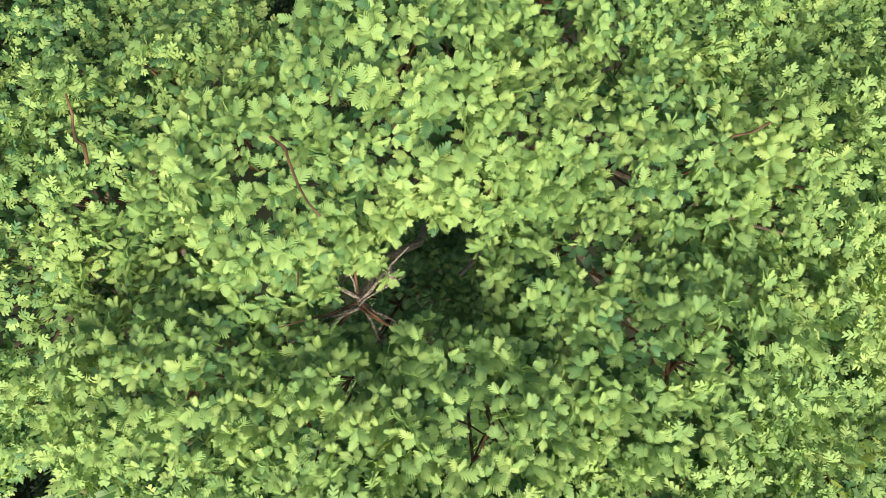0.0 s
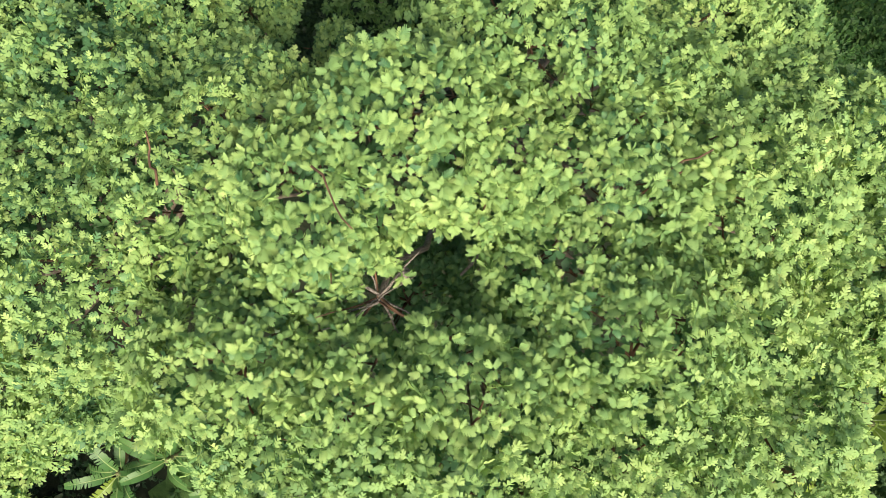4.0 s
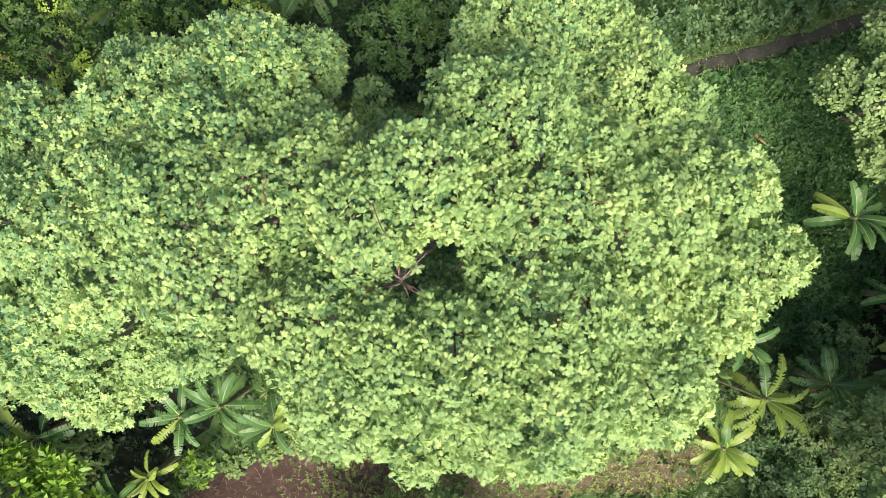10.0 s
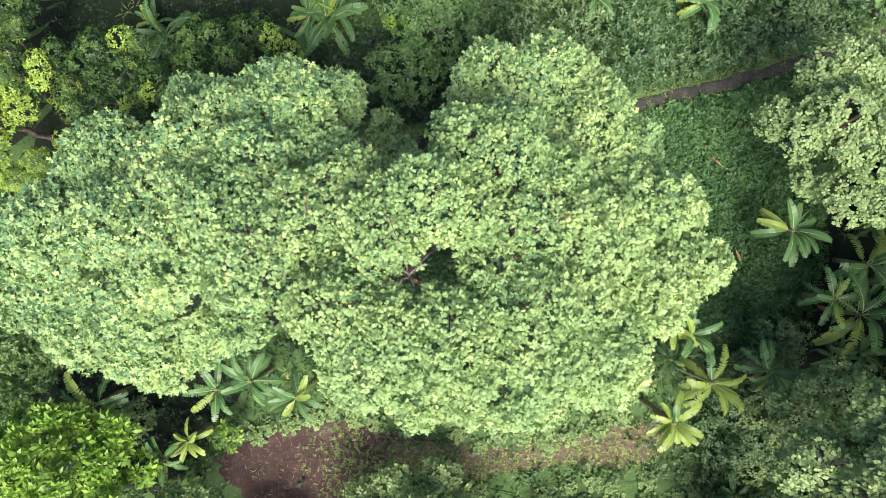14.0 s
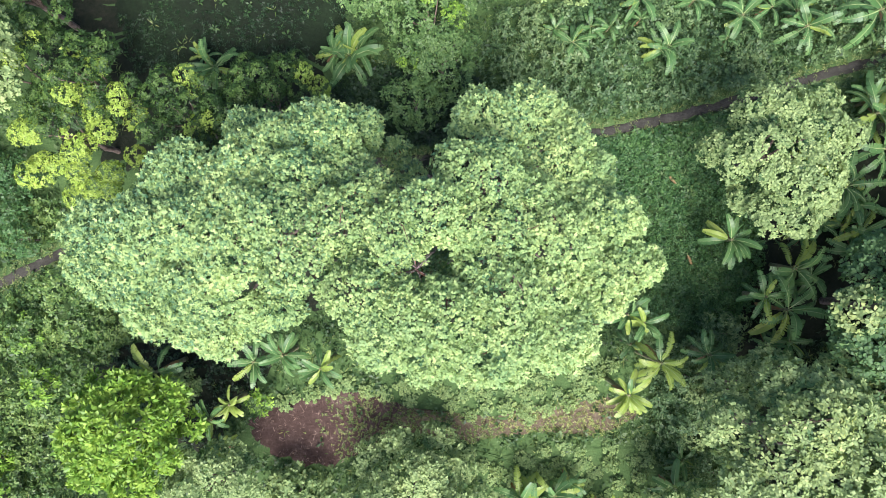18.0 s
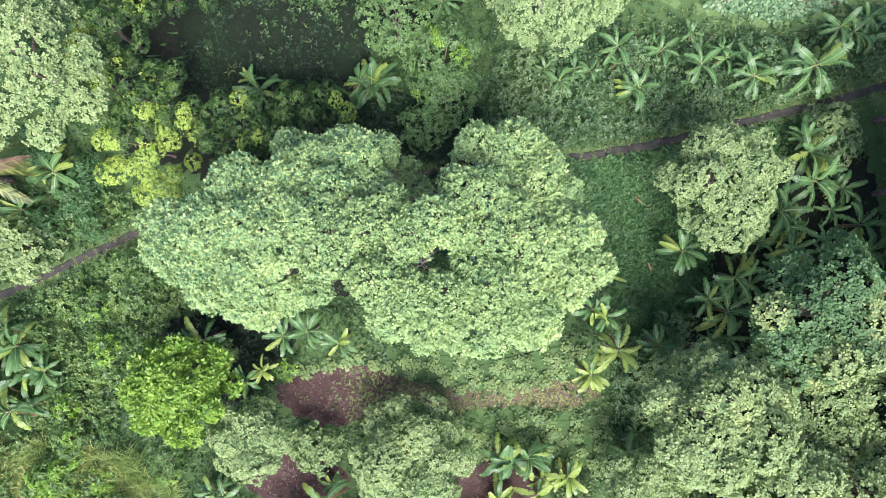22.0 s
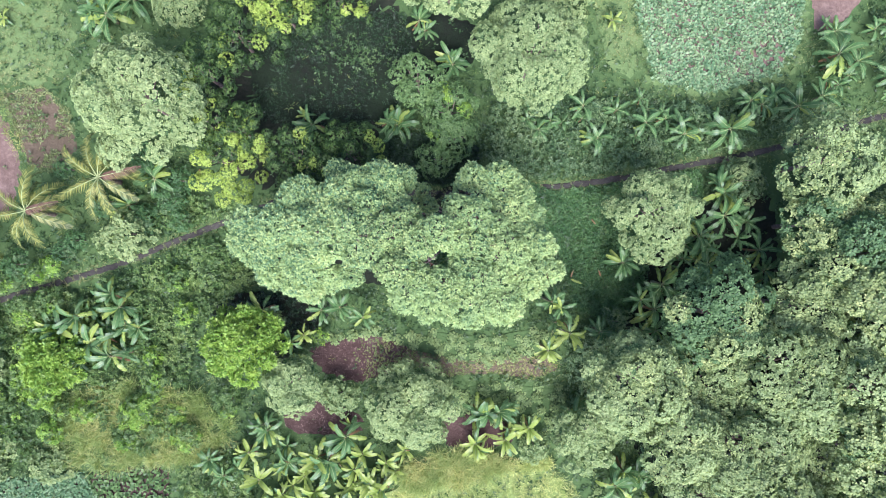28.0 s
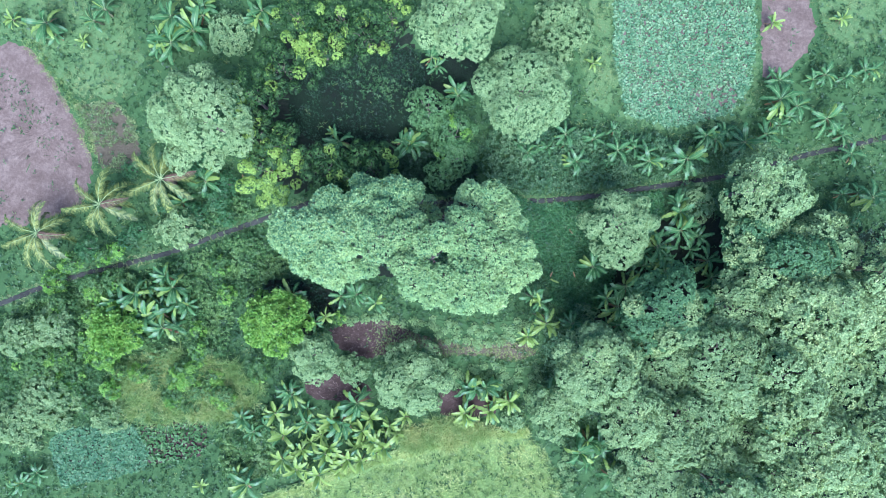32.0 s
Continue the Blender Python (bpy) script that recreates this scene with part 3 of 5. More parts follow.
EAST_LOBES = billows(EAST_PLAN, 1) + billows(LOW_PLAN, 2) + DEEP
WEST_LOBES = billows(WEST_PLAN, 3) + [(-7.0, 3.2, 8.5, 1.6, 1.5, 1.3), (-7.2, 1.6, 8.9, 1.6, 1.5, 1.3), (-2.9, 2.3, 9.3, 1.1, 1.0, 0.9)]


def great_tree(lobes, others, base, label, seed):
    g = np.random.default_rng(seed)
    z = float(ground_z(base[0], base[1]))
    root = thing("albizia_tree", (base[0], base[1], z), label, "tree")
    o = np.array((base[0], base[1], z))
    fork = np.array((base[0], base[1], 3.6))
    trunk = np.array([(base[0], base[1], z - 0.2), (base[0] + 0.05, base[1], 1.5), (base[0] - 0.08, base[1] + 0.05, 3.2), tuple(fork)]) - o
    stem = part("trunk", limb_mesh(trunk, (0.36, 0.29, 0.26, 0.24), M_BARK, 12), root)
    for k, L in enumerate(lobes):
        end = np.array(L[:3]) + (0, 0, 0.15 * L[5])
        way = np.array([fork, fork * 0.65 + end * 0.35, fork * 0.3 + end * 0.7, end * 0.95 + fork * 0.05, end])
        way[1:4, 2] = (4.4, 5.0, 5.9)
        pts = smooth_line(way + np.vstack([np.zeros(3), g.normal(0, 0.1, (3, 3)), np.zeros(3)]), 2)[:9] - o
        part("limb", limb_mesh(pts, np.linspace(0.08, 0.016, len(pts)), M_BARK, 7), stem)
        # thin twigs fan out from the limb's end under the leaves
        tw_v, tw_f, off = [], [], 0
        for _ in range(9):
            a, e = g.uniform(0, 6.28), g.uniform(0.05, 0.9)
            d = np.array((math.cos(a) * math.cos(e) * L[3], math.sin(a) * math.cos(e) * L[4], math.sin(e) * L[5])) * g.uniform(0.65, 0.92)
            start = pts[int(g.integers(6, len(pts)))] + o
            v, f = tube(curve3(start, np.array(L[:3]) + d, 0.1, 5, g, 0.15) - o, np.linspace(0.022, 0.007, 5), 5)
            f = f[f[:, 2] != f[:, 3]]
            tw_v.append(v); tw_f.append(f + off); off += len(v)
        part("twig", np_mesh("twig", np.vstack(tw_v), np.vstack(tw_f), M_REDBARK), root)["kind"] = "stuff"
        p, nr = lobe_points(L, 62, seed * 50 + k, low=0.0, rough=0.2, depth=0.13)
        keep = ~in_gap(p) | (p[:, 2] < 9.3)
        keep &= (np.hypot(p[:, 0], 1.5 * p[:, 1]) > 7.0) | (g.random(len(p)) < 0.82)
        for M in lobes + others:
            if M is not L:
                keep &= ~inside(p, M, 0.86)
        if L not in DEEP:
            keep &= sunk(p, lobes + others) < 0.75
        p, nr = p[keep], nr[keep]
        nr = unit(nr + (0, 0, 0.8))
        far = np.hypot(p[:, 0], 1.5 * p[:, 1]) + g.normal(0, 0.4, len(p))
        vs, fs, ms, off = [], [], [], 0

        def add(tmpl, pts, nrm, count, size, lift, dim):
            nonlocal off
            R, P, S = sprays(pts, nrm, count, size, lift, 0.45, g)
            v, f = scatter(tmpl, R, P - o, S)
            vs.append(v); fs.append(f + off); off += len(v)
            # shade put into colour: dark leaves increase with depth and to the northwest
            chance = np.clip(dim + 0.75 * np.clip(sunk(pts, lobes + others) - 0.22, 0, 0.6) + 0.16 * bumpy(pts * 0.8, 41) + 0.035 * (pts[:, 1] - 0.6 * pts[:, 0]), 0, 1)
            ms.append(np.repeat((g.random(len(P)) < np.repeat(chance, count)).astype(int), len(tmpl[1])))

        for sel, tmpl, size, n in ((far < 3.8, LEAF_NEAR, 0.115, 6), ((far >= 3.8) & (far < 7.0), LEAF_MID, 0.12, 6), (far >= 7.0, LEAF_FAR, 0.135, 5)):
            if sel.sum():
                # DEEP billows all dark: the opening's shade put into leaf colour
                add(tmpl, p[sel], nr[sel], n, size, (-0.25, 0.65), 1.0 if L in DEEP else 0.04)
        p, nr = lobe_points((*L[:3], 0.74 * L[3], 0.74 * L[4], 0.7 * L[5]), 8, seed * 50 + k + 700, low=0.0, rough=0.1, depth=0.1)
        ok = ~in_gap(p, 1.5) & (sunk(p, lobes + others) < 1.2)                                  # inner leaves, mostly in the green that stands for shade
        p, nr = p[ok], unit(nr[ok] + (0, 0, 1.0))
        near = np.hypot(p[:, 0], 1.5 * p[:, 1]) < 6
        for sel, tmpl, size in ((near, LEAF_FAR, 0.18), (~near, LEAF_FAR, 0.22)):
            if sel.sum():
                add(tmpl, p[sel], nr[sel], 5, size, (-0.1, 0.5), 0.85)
        part("crown_billow", np_mesh("crown_billow", np.vstack(vs), np.vstack(fs), [M_FEATHER, M_FEATHER_DIM], np.concatenate(ms)), root)["kind"] = "stuff"


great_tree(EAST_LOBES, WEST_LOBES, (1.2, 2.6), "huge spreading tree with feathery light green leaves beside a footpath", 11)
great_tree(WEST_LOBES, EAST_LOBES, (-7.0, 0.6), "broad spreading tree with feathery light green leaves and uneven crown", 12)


# bare branches that meet under the opening of the crown, with the sawn end of a limb
def bare_branches(root):
    g = np.random.default_rng(5)
    o = np.array(root.location)
    hub = np.array((-0.85, -0.6, 11.3))
    part("limb", limb_mesh(curve3((0.5, 1.0, 6.5), hub, 0.1, 7, g, 0.05) - o, np.linspace(0.06, 0.04, 7), M_LICHEN, 8), root)
    for k in range(13):
        a = k * 0.5 + g.normal(0, 0.3) + g.uniform(-0.2, 0.2)
        tip = hub + np.array((math.cos(a), math.sin(a), 0)) * g.uniform(0.45, 0.8) + (0, 0, g.uniform(-0.15, 0.55))
        part("branch", limb_mesh(curve3(hub + g.normal(0, 0.03, 3), tip, 0.05, 5, g, 0.1) - o, np.linspace(1.0, 0.4, 5) * g.uniform(0.012, 0.026), M_LICHEN if k % 3 else M_REDBARK, 6), root)
    part("stump", limb_mesh(np.array([(-0.62, -0.42, 10.9), (-0.55, -0.36, 11.2), (-0.5, -0.32, 11.42)]) - o, (0.075, 0.08, 0.07), M_LICHEN, 10), root, "grey sawn-off limb end")
    for a, b, r, m in (((1.0, -0.05, 9.6), (1.35, -0.1, 9.9), 0.055, M_LICHEN), ((1.35, -0.1, 9.9), (1.8, 0.05, 10.3), 0.035, M_LICHEN),
                       ((1.35, -0.1, 9.9), (1.2, 0.25, 10.6), 0.035, M_LICHEN), ((2.1, 0.2, 10.6), (2.9, 0.55, 11.3), 0.02, M_REDBARK),
                       ((2.5, 0.5, 11.1), (3.2, 0.75, 11.5), 0.018, M_REDBARK), ((0.2, -0.5, 9.3), (0.7, 0.2, 10.4), 0.025, M_LICHEN),
                       ((-3.3, 1.0, 11.4), (-3.1, 1.5, 12.0), 0.018, M_REDBARK), ((-1.3, 0.9, 12.3), (-0.9, 0.2, 12.6), 0.014, M_REDBARK)):
        part("branch", limb_mesh(curve3(a, b, 0.05, 6, g, 0.1) - o, np.linspace(r, r * 0.55, 6), m, 7), root)


EAST_TREE = next(ob for ob in scene.collection.objects if ob.name == "albizia_tree")
bare_branches(EAST_TREE)


# ---------------------------------------------------------------- other trees
def crown_lobes(radius, top, seed, n=9, flat=0.6):
    """Billows of a crown round the stem: a middle one and two uneven rings of smaller ones."""
    g = np.random.default_rng(seed)
    out = [(0, 0, top - radius * flat * 0.8, radius * 0.5, radius * 0.5, radius * flat * 0.7),
           (0, 0, top - radius * flat * 1.25, radius * 0.8, radius * 0.8, radius * flat * 0.5)]
    for ring, (dist, size, drop, m) in enumerate(((0.45, 0.34, 0.55, n - 2), (0.76, 0.27, 1.0, n + 4))):
        for k in range(m):
            a = (k + 0.5 * ring) * 2 * math.pi / m + g.uniform(-0.3, 0.3)
            d = radius * dist * g.uniform(0.8, 1.12)
            s = radius * size * g.uniform(0.75, 1.25)
            zz = top - radius * flat * drop * g.uniform(0.75, 1.3)
            out.append((d * math.cos(a), d * math.sin(a), zz, s, s * g.uniform(0.85, 1.15), s * 0.95))
    return out


def tree_mesh(lobes, tmpl, mats, per_m2, leaf, count, seed, flush=0.0, lift=(0.0, 0.6), low=-0.05, rough=0.2, loose=0.18, depth=0.13):
    vs, fs, ms, off = [], [], [], 0
    g = np.random.default_rng(seed)
    for k, L in enumerate(lobes):
        p, nr = lobe_points(L, per_m2, seed * 31 + k, low=low, rough=rough, depth=depth)
        keep = np.ones(len(p), bool)
        for M in lobes:
            if M is not L:
                keep &= ~inside(p, M, 0.82)
        keep &= sunk(p, lobes) < 1.1
        p, nr = p[keep], unit(nr[keep] + (0, 0, 0.4))
        R, P, S = sprays(p, nr, count, leaf, lift, loose, g)
        v, f = scatter(tmpl, R, P, S)
        vs.append(v); fs.append(f + off); off += len(v)
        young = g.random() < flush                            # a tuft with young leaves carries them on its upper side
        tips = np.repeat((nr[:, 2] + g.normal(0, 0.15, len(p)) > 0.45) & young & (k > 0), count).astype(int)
        if mats[-1] is M_DUSK:                                # shade put into colour: leaves low in the crown turn deep green
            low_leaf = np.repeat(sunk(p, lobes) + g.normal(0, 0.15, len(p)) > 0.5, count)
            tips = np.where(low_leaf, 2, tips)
        elif len(mats) > 2:                                   # light put into colour: upward leaves of each tuft take the lighter green
            lit_top = np.repeat(nr[:, 2] + g.normal(0, 0.08, len(p)) > 0.89, count)
            tips = np.where((tips == 0) & lit_top, 2, tips)
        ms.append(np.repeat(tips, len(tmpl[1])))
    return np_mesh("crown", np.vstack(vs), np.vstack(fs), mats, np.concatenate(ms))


def tree(name, at, radius, top, kind, seed, label, category="tree", lobes=None, group="", rough=0.2, depth=0.08, lift=(0.0, 0.6)):
    tmpl, mats, per, leaf, count, flush = kind
    z = float(ground_z(at[0], at[1]))
    root = thing(name, (at[0], at[1], z), label, category, group)
    g = np.random.default_rng(seed)
    lobes = lobes or crown_lobes(radius, top, seed, n=int(7 + radius))
    fork = np.array((0, 0, top * 0.4))
    stem = curve3((0, 0, -0.15), fork, 0, 5, g, 0.04)
    r0 = 0.028 * top ** 0.9
    trunk = part("trunk", limb_mesh(stem, np.linspace(r0, r0 * 0.7, 5), M_BARK, 9), root)
    for L in lobes[: 7 if top > 3.5 else 3]:
        part("limb", limb_mesh(curve3(fork, np.array(L[:3]), 0.2, 5, g), np.linspace(r0 * 0.5, r0 * 0.15, 5), M_BARK, 6), trunk)
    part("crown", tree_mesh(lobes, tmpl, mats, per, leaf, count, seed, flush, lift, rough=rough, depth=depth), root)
    return root


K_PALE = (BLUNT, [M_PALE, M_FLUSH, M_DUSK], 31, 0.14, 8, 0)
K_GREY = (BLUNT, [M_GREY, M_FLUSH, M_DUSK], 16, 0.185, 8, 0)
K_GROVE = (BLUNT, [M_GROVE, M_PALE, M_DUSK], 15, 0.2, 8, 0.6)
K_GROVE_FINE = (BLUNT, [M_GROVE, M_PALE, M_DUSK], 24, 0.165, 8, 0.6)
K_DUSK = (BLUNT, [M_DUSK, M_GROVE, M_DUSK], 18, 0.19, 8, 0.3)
K_MANGO = (OVAL, [M_DARK, M_FLUSH, M_LIT_MANGO], 50, 0.11, 6, 0.18)
K_TIPPED = (OVAL, [M_DARK, M_FLUSH, M_LIT_MANGO], 50, 0.11, 6, 0.27)
K_YELLOW = (OVAL, [M_DARK, M_FLUSH, M_LIT_MANGO], 50, 0.11, 6, 0.85)
K_EDGE = (OVAL, [M_THICKET, M_GREY], 24, 0.14, 7, 0.4)
K_UNDER = (OVAL, [M_IVY, M_THICKET], 24, 0.13, 7, 0.25)
K_BUSHY = (OVAL, [M_SCRUB, M_LIME], 20, 0.16, 7, 0.2)
K_LIME = (oval(0.2, 0.15, 0.6), [M_LIME, M_FLUSH], 20, 0.27, 10, 0.0)
K_LIGHT = (OVAL, [M_LIME, M_SCRUB], 16, 0.2, 7, 0.4)
K_FRESH = (OVAL, [M_FRESH, M_LIME], 22, 0.15, 7, 0.05)

PALE_TREES = [
    (-21.9, 9.1, 4.5, 9), (5.4, 14.3, 4.1, 8), (-0.9, 19.9, 3.8, 9), (14.9, 3.9, 3.4, 6.5), (-1.6, -11.7, 3.5, 4.2),
    (26.1, 8.3, 3.9, 9), (26, 3.9, 2.9, 8),
]
FOREST_A = [
    (19.3, -3, 3.9), (13.5, -8.0, 3.5), (19, -8.1, 4.1), (23.8, -6.2, 3.9), (28.4, 1.7, 4.1), (32.3, 3.5, 3.4),
    (30.6, -1.8, 4.1), (25.6, -2.0, 3.2), (34.9, -1.3, 3.9), (28.5, -7.9, 4.1), (33.7, -7.4, 4.1),
]
FOREST_B = [
    (21.7, -12.1, 4), (16.6, -11.3, 2.8), (26.8, -12.7, 4.1), (31.8, -12.6, 4.1), (36.7, -11.6, 3.9),
    (19.9, -16.5, 3.6), (25, -17, 3.6), (30.4, -16.9, 3.9), (36.3, -16.2, 3.9), (37.4, 2.7, 3.6), (39.6, -4.4, 4.1),
    (40.5, -12.6, 4.1),
]
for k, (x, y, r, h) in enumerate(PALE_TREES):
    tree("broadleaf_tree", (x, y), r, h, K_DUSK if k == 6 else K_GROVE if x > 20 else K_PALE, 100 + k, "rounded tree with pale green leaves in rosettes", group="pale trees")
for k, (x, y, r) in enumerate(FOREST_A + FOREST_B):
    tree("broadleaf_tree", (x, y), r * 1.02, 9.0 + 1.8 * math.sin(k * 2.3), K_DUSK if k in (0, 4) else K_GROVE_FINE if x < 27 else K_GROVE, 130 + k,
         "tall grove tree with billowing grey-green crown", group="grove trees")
MANGO = [
    (-17.5, 8, 2.6), (-18.2, 11.7, 2.3), (-16.2, 14.8, 2.5), (-13, 17, 2.4), (-15, 19.1, 2.2), (-11.4, 19.6, 2.2),
    (-9, 18.4, 2.3), (-7, 20.4, 2), (-11.1, 6, 2.1), (-7.5, 6.9, 2.3), (-9.2, 5.5, 1.7), (-15, 7.7, 1.8),
]
YELLOW = [
    (-16.3, 5.4, 2.8), (-13.7, 16.7, 1.3),
]
def tufts(radius, top, seed, n=28):
    """Many ball-like tufts of leaves over a rounded crown, some standing proud of the rest."""
    g = np.random.default_rng(seed)
    out = [(0, 0, top - radius * 1.4, radius * 0.5, radius * 0.5, radius * 0.25)]
    for k in range(n):
        d, a = radius * 0.92 * math.sqrt((k + 0.5) / n), k * 2.4 + g.uniform(-0.3, 0.3)
        s = 0.27 + radius * g.uniform(0.06, 0.13)
        out.append((d * math.cos(a), d * math.sin(a), top - s - radius * 0.85 * (d / radius) ** 2 * g.uniform(0.6, 1.2) - g.uniform(0, 1.3), s, s, s * 0.9))
    return out


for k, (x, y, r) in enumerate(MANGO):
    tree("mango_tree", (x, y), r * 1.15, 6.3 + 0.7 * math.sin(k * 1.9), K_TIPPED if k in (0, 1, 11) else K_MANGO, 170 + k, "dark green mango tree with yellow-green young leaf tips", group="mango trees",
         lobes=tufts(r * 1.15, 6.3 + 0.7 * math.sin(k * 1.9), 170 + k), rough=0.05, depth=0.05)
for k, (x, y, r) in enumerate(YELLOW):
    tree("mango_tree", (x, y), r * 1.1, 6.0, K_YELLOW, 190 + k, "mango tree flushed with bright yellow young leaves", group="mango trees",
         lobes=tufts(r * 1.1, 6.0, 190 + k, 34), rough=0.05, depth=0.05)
LIME = [
    (-14.1, -7.8, 3, 6.7),
] + [
    (-29.1, -10.4, 2.4, 4),
]
for k, (x, y, r, h) in enumerate(LIME):
    tree("lime_green_tree", (x, y), r, h, K_LIME, 200 + k, "round tree with bright lime green leaves in upright tufts", lobes=tufts(r, h, 200 + k, int(13 * r)), rough=0.1, depth=0.06, lift=(0.1, 1.0))
FRESH = [
    (-2.8, 12.6, 2), (-0.2, 10.6, 2.3), (0.2, 8.7, 1.8), (-1.1, 7, 1.5),
]
for k, (x, y, r) in enumerate(FRESH):
    tree("small_tree", (x, y), r, 4.6 - 0.4 * k, K_FRESH, 210 + k, "small round tree with fine fresh green leaves", group="small round trees")
LIGHT = [
    (-9.0, -7.2, 0.6), (-30.2, -3.2, 0.9), (-31, -8.8, 1.2), (-29.9, -12.4, 1.2), (-30.9, -13.5, 0.96), (-22.9, -14.3, 1.2), (-31.9, -11.7, 1.1),
    (-35.8, -11.1, 1.1), (-34.1, -16.3, 1.3), (-22.1, -13.7, 0.86), (-34.5, -4.7, 1.1), (-36, -6.8, 1.2),
    (-31.2, -4, 0.86), (-31.8, -9.6, 1.2), (-29.4, -10.7, 1.2), (-30.2, -13.3, 1.1), (-23.5, -14.2, 1), (-26.9, -14.2, 0.9), (-21.9, -12.5, 0.9), (-29.4, -16.1, 1), (-23.6, -16.4, 0.8),
]
for k, (x, y, r) in enumerate(LIGHT):
    tree("shrub", (x, y), r, 1.7 + 0.3 * math.sin(k * 2.7), K_LIGHT, 260 + k, "light yellow-green leafy shrub among scrub", "shrub", group="shrubs")
TALL_SHRUBS = [
    (-10.4, -10.6, 2.3), (11.5, -13, 2.4), (12.9, -6.5, 1.35), (14.6, -6.0, 1.4),
]
for k, (x, y, r) in enumerate(TALL_SHRUBS):
    tree("shrub", (x, y), r, 4.7, K_PALE, 280 + k, "tall pale green leafy shrub among dark undergrowth", "shrub", group="shrubs")
SCRUB_BUSHES = [
    (-34.9, -8.9, 1.4), (-31.9, -6.7, 1.3), (-30.3, -6.0, 1.2), (-36.5, -10.4, 1.5), (-37.7, -11.7, 1.5), (-35.9, -14.2, 1.8), (-32.9, -15.0, 1.5), (-34.1, -16.9, 1.6), (-18.9, -15.6, 1.3), (-15.8, -12.7, 1.2), (-27.7, -6.6, 1), (-37.4, -14.7, 1.4),
]
for k, (x, y, r) in enumerate(SCRUB_BUSHES):
    tree("shrub", (x, y), r, 1.8 + 0.4 * math.sin(k * 1.7), K_BUSHY, 300 + k, "dense mid-green leafy bush in scrub beside the footpath", "shrub", group="shrubs")
DUSK_SHRUBS = [
    (-26.3, 2.1, 1.4), (-21.3, 2.5, 1.3), (-20.3, 1.0, 1.0), (-29.8, 4.4, 0.9), (-23.2, 1.0, 1.2), (-20.7, 4.1, 1.2), (-30.9, 2.3, 0.8), (-28.4, -1.1, 1.0), (-29.3, -2.0, 1.0), (-33, -3.3, 1.3), (-23.6, 5.6, 1.2),
    (12.5, -8.7, 1.8), (13, -11.2, 1.7), (12.2, -6.6, 1.5), (14.1, -12.4, 1.8), (13.5, -4.4, 1.3), (23.1, 7.3, 2),
] + [
    (-14, -7.4, 1.2),
]
for k, (x, y, r) in enumerate(DUSK_SHRUBS):
    tree("shrub", (x, y), r, 1.9, K_EDGE if x > 0 else K_UNDER, 285 + k, "dark green leafy shrub in the shade of trees", "shrub", group="shrubs")
SHRUBS = [
    (-12.7, -6.4, 0.95), (-7.2, -11.6, 1.5), (8.2, -14.6, 1.2), (-24.2, -0.3, 1.9), (-26.1, -1.0, 1.1), (-21.9, 18, 2.3), (8.7, 22.2, 3.2), (-35.3, -17.6, 3.2),
    (-35.3, -11.1, 2.2), (-37.6, -20.5, 2.6), (-38, -12.2, 2.1), (-29.5, -18.8, 1.6),
]
for k, (x, y, r) in enumerate(SHRUBS):
    tree("shrub", (x, y), r, 2.1 + 0.5 * math.sin(k * 2.7), K_GREY, 220 + k, "rounded grey-green leafy shrub", "shrub", group="shrubs")


SCRUB_WEST = [
    (-40, -12), (-34.6, -8.2), (-28, -6.2), (-20, -2.4), (-17, -2.6), (-18.9, -7.1), (-19.4, -12.6), (-20, -16.9), (-27.3, -18.4), (-35.3, -18.5),
]
g = np.random.default_rng(77)
for k in range(30):                                           # rounded bushes that stand out of the scrub
    x, y = g.uniform(-40, -17), g.uniform(-18.5, -2.5)
    if in_poly(np.array([x]), np.array([y]), SCRUB_WEST)[0] and not (-30.5 < x < -22 and -11 < y < -5):
        tree("shrub", (x, y), g.uniform(0.7, 1.25), g.uniform(1.3, 2.1), K_BUSHY if k % 3 else K_LIGHT, 340 + k, "rounded leafy bush standing out of the scrub", "shrub", group="shrubs")


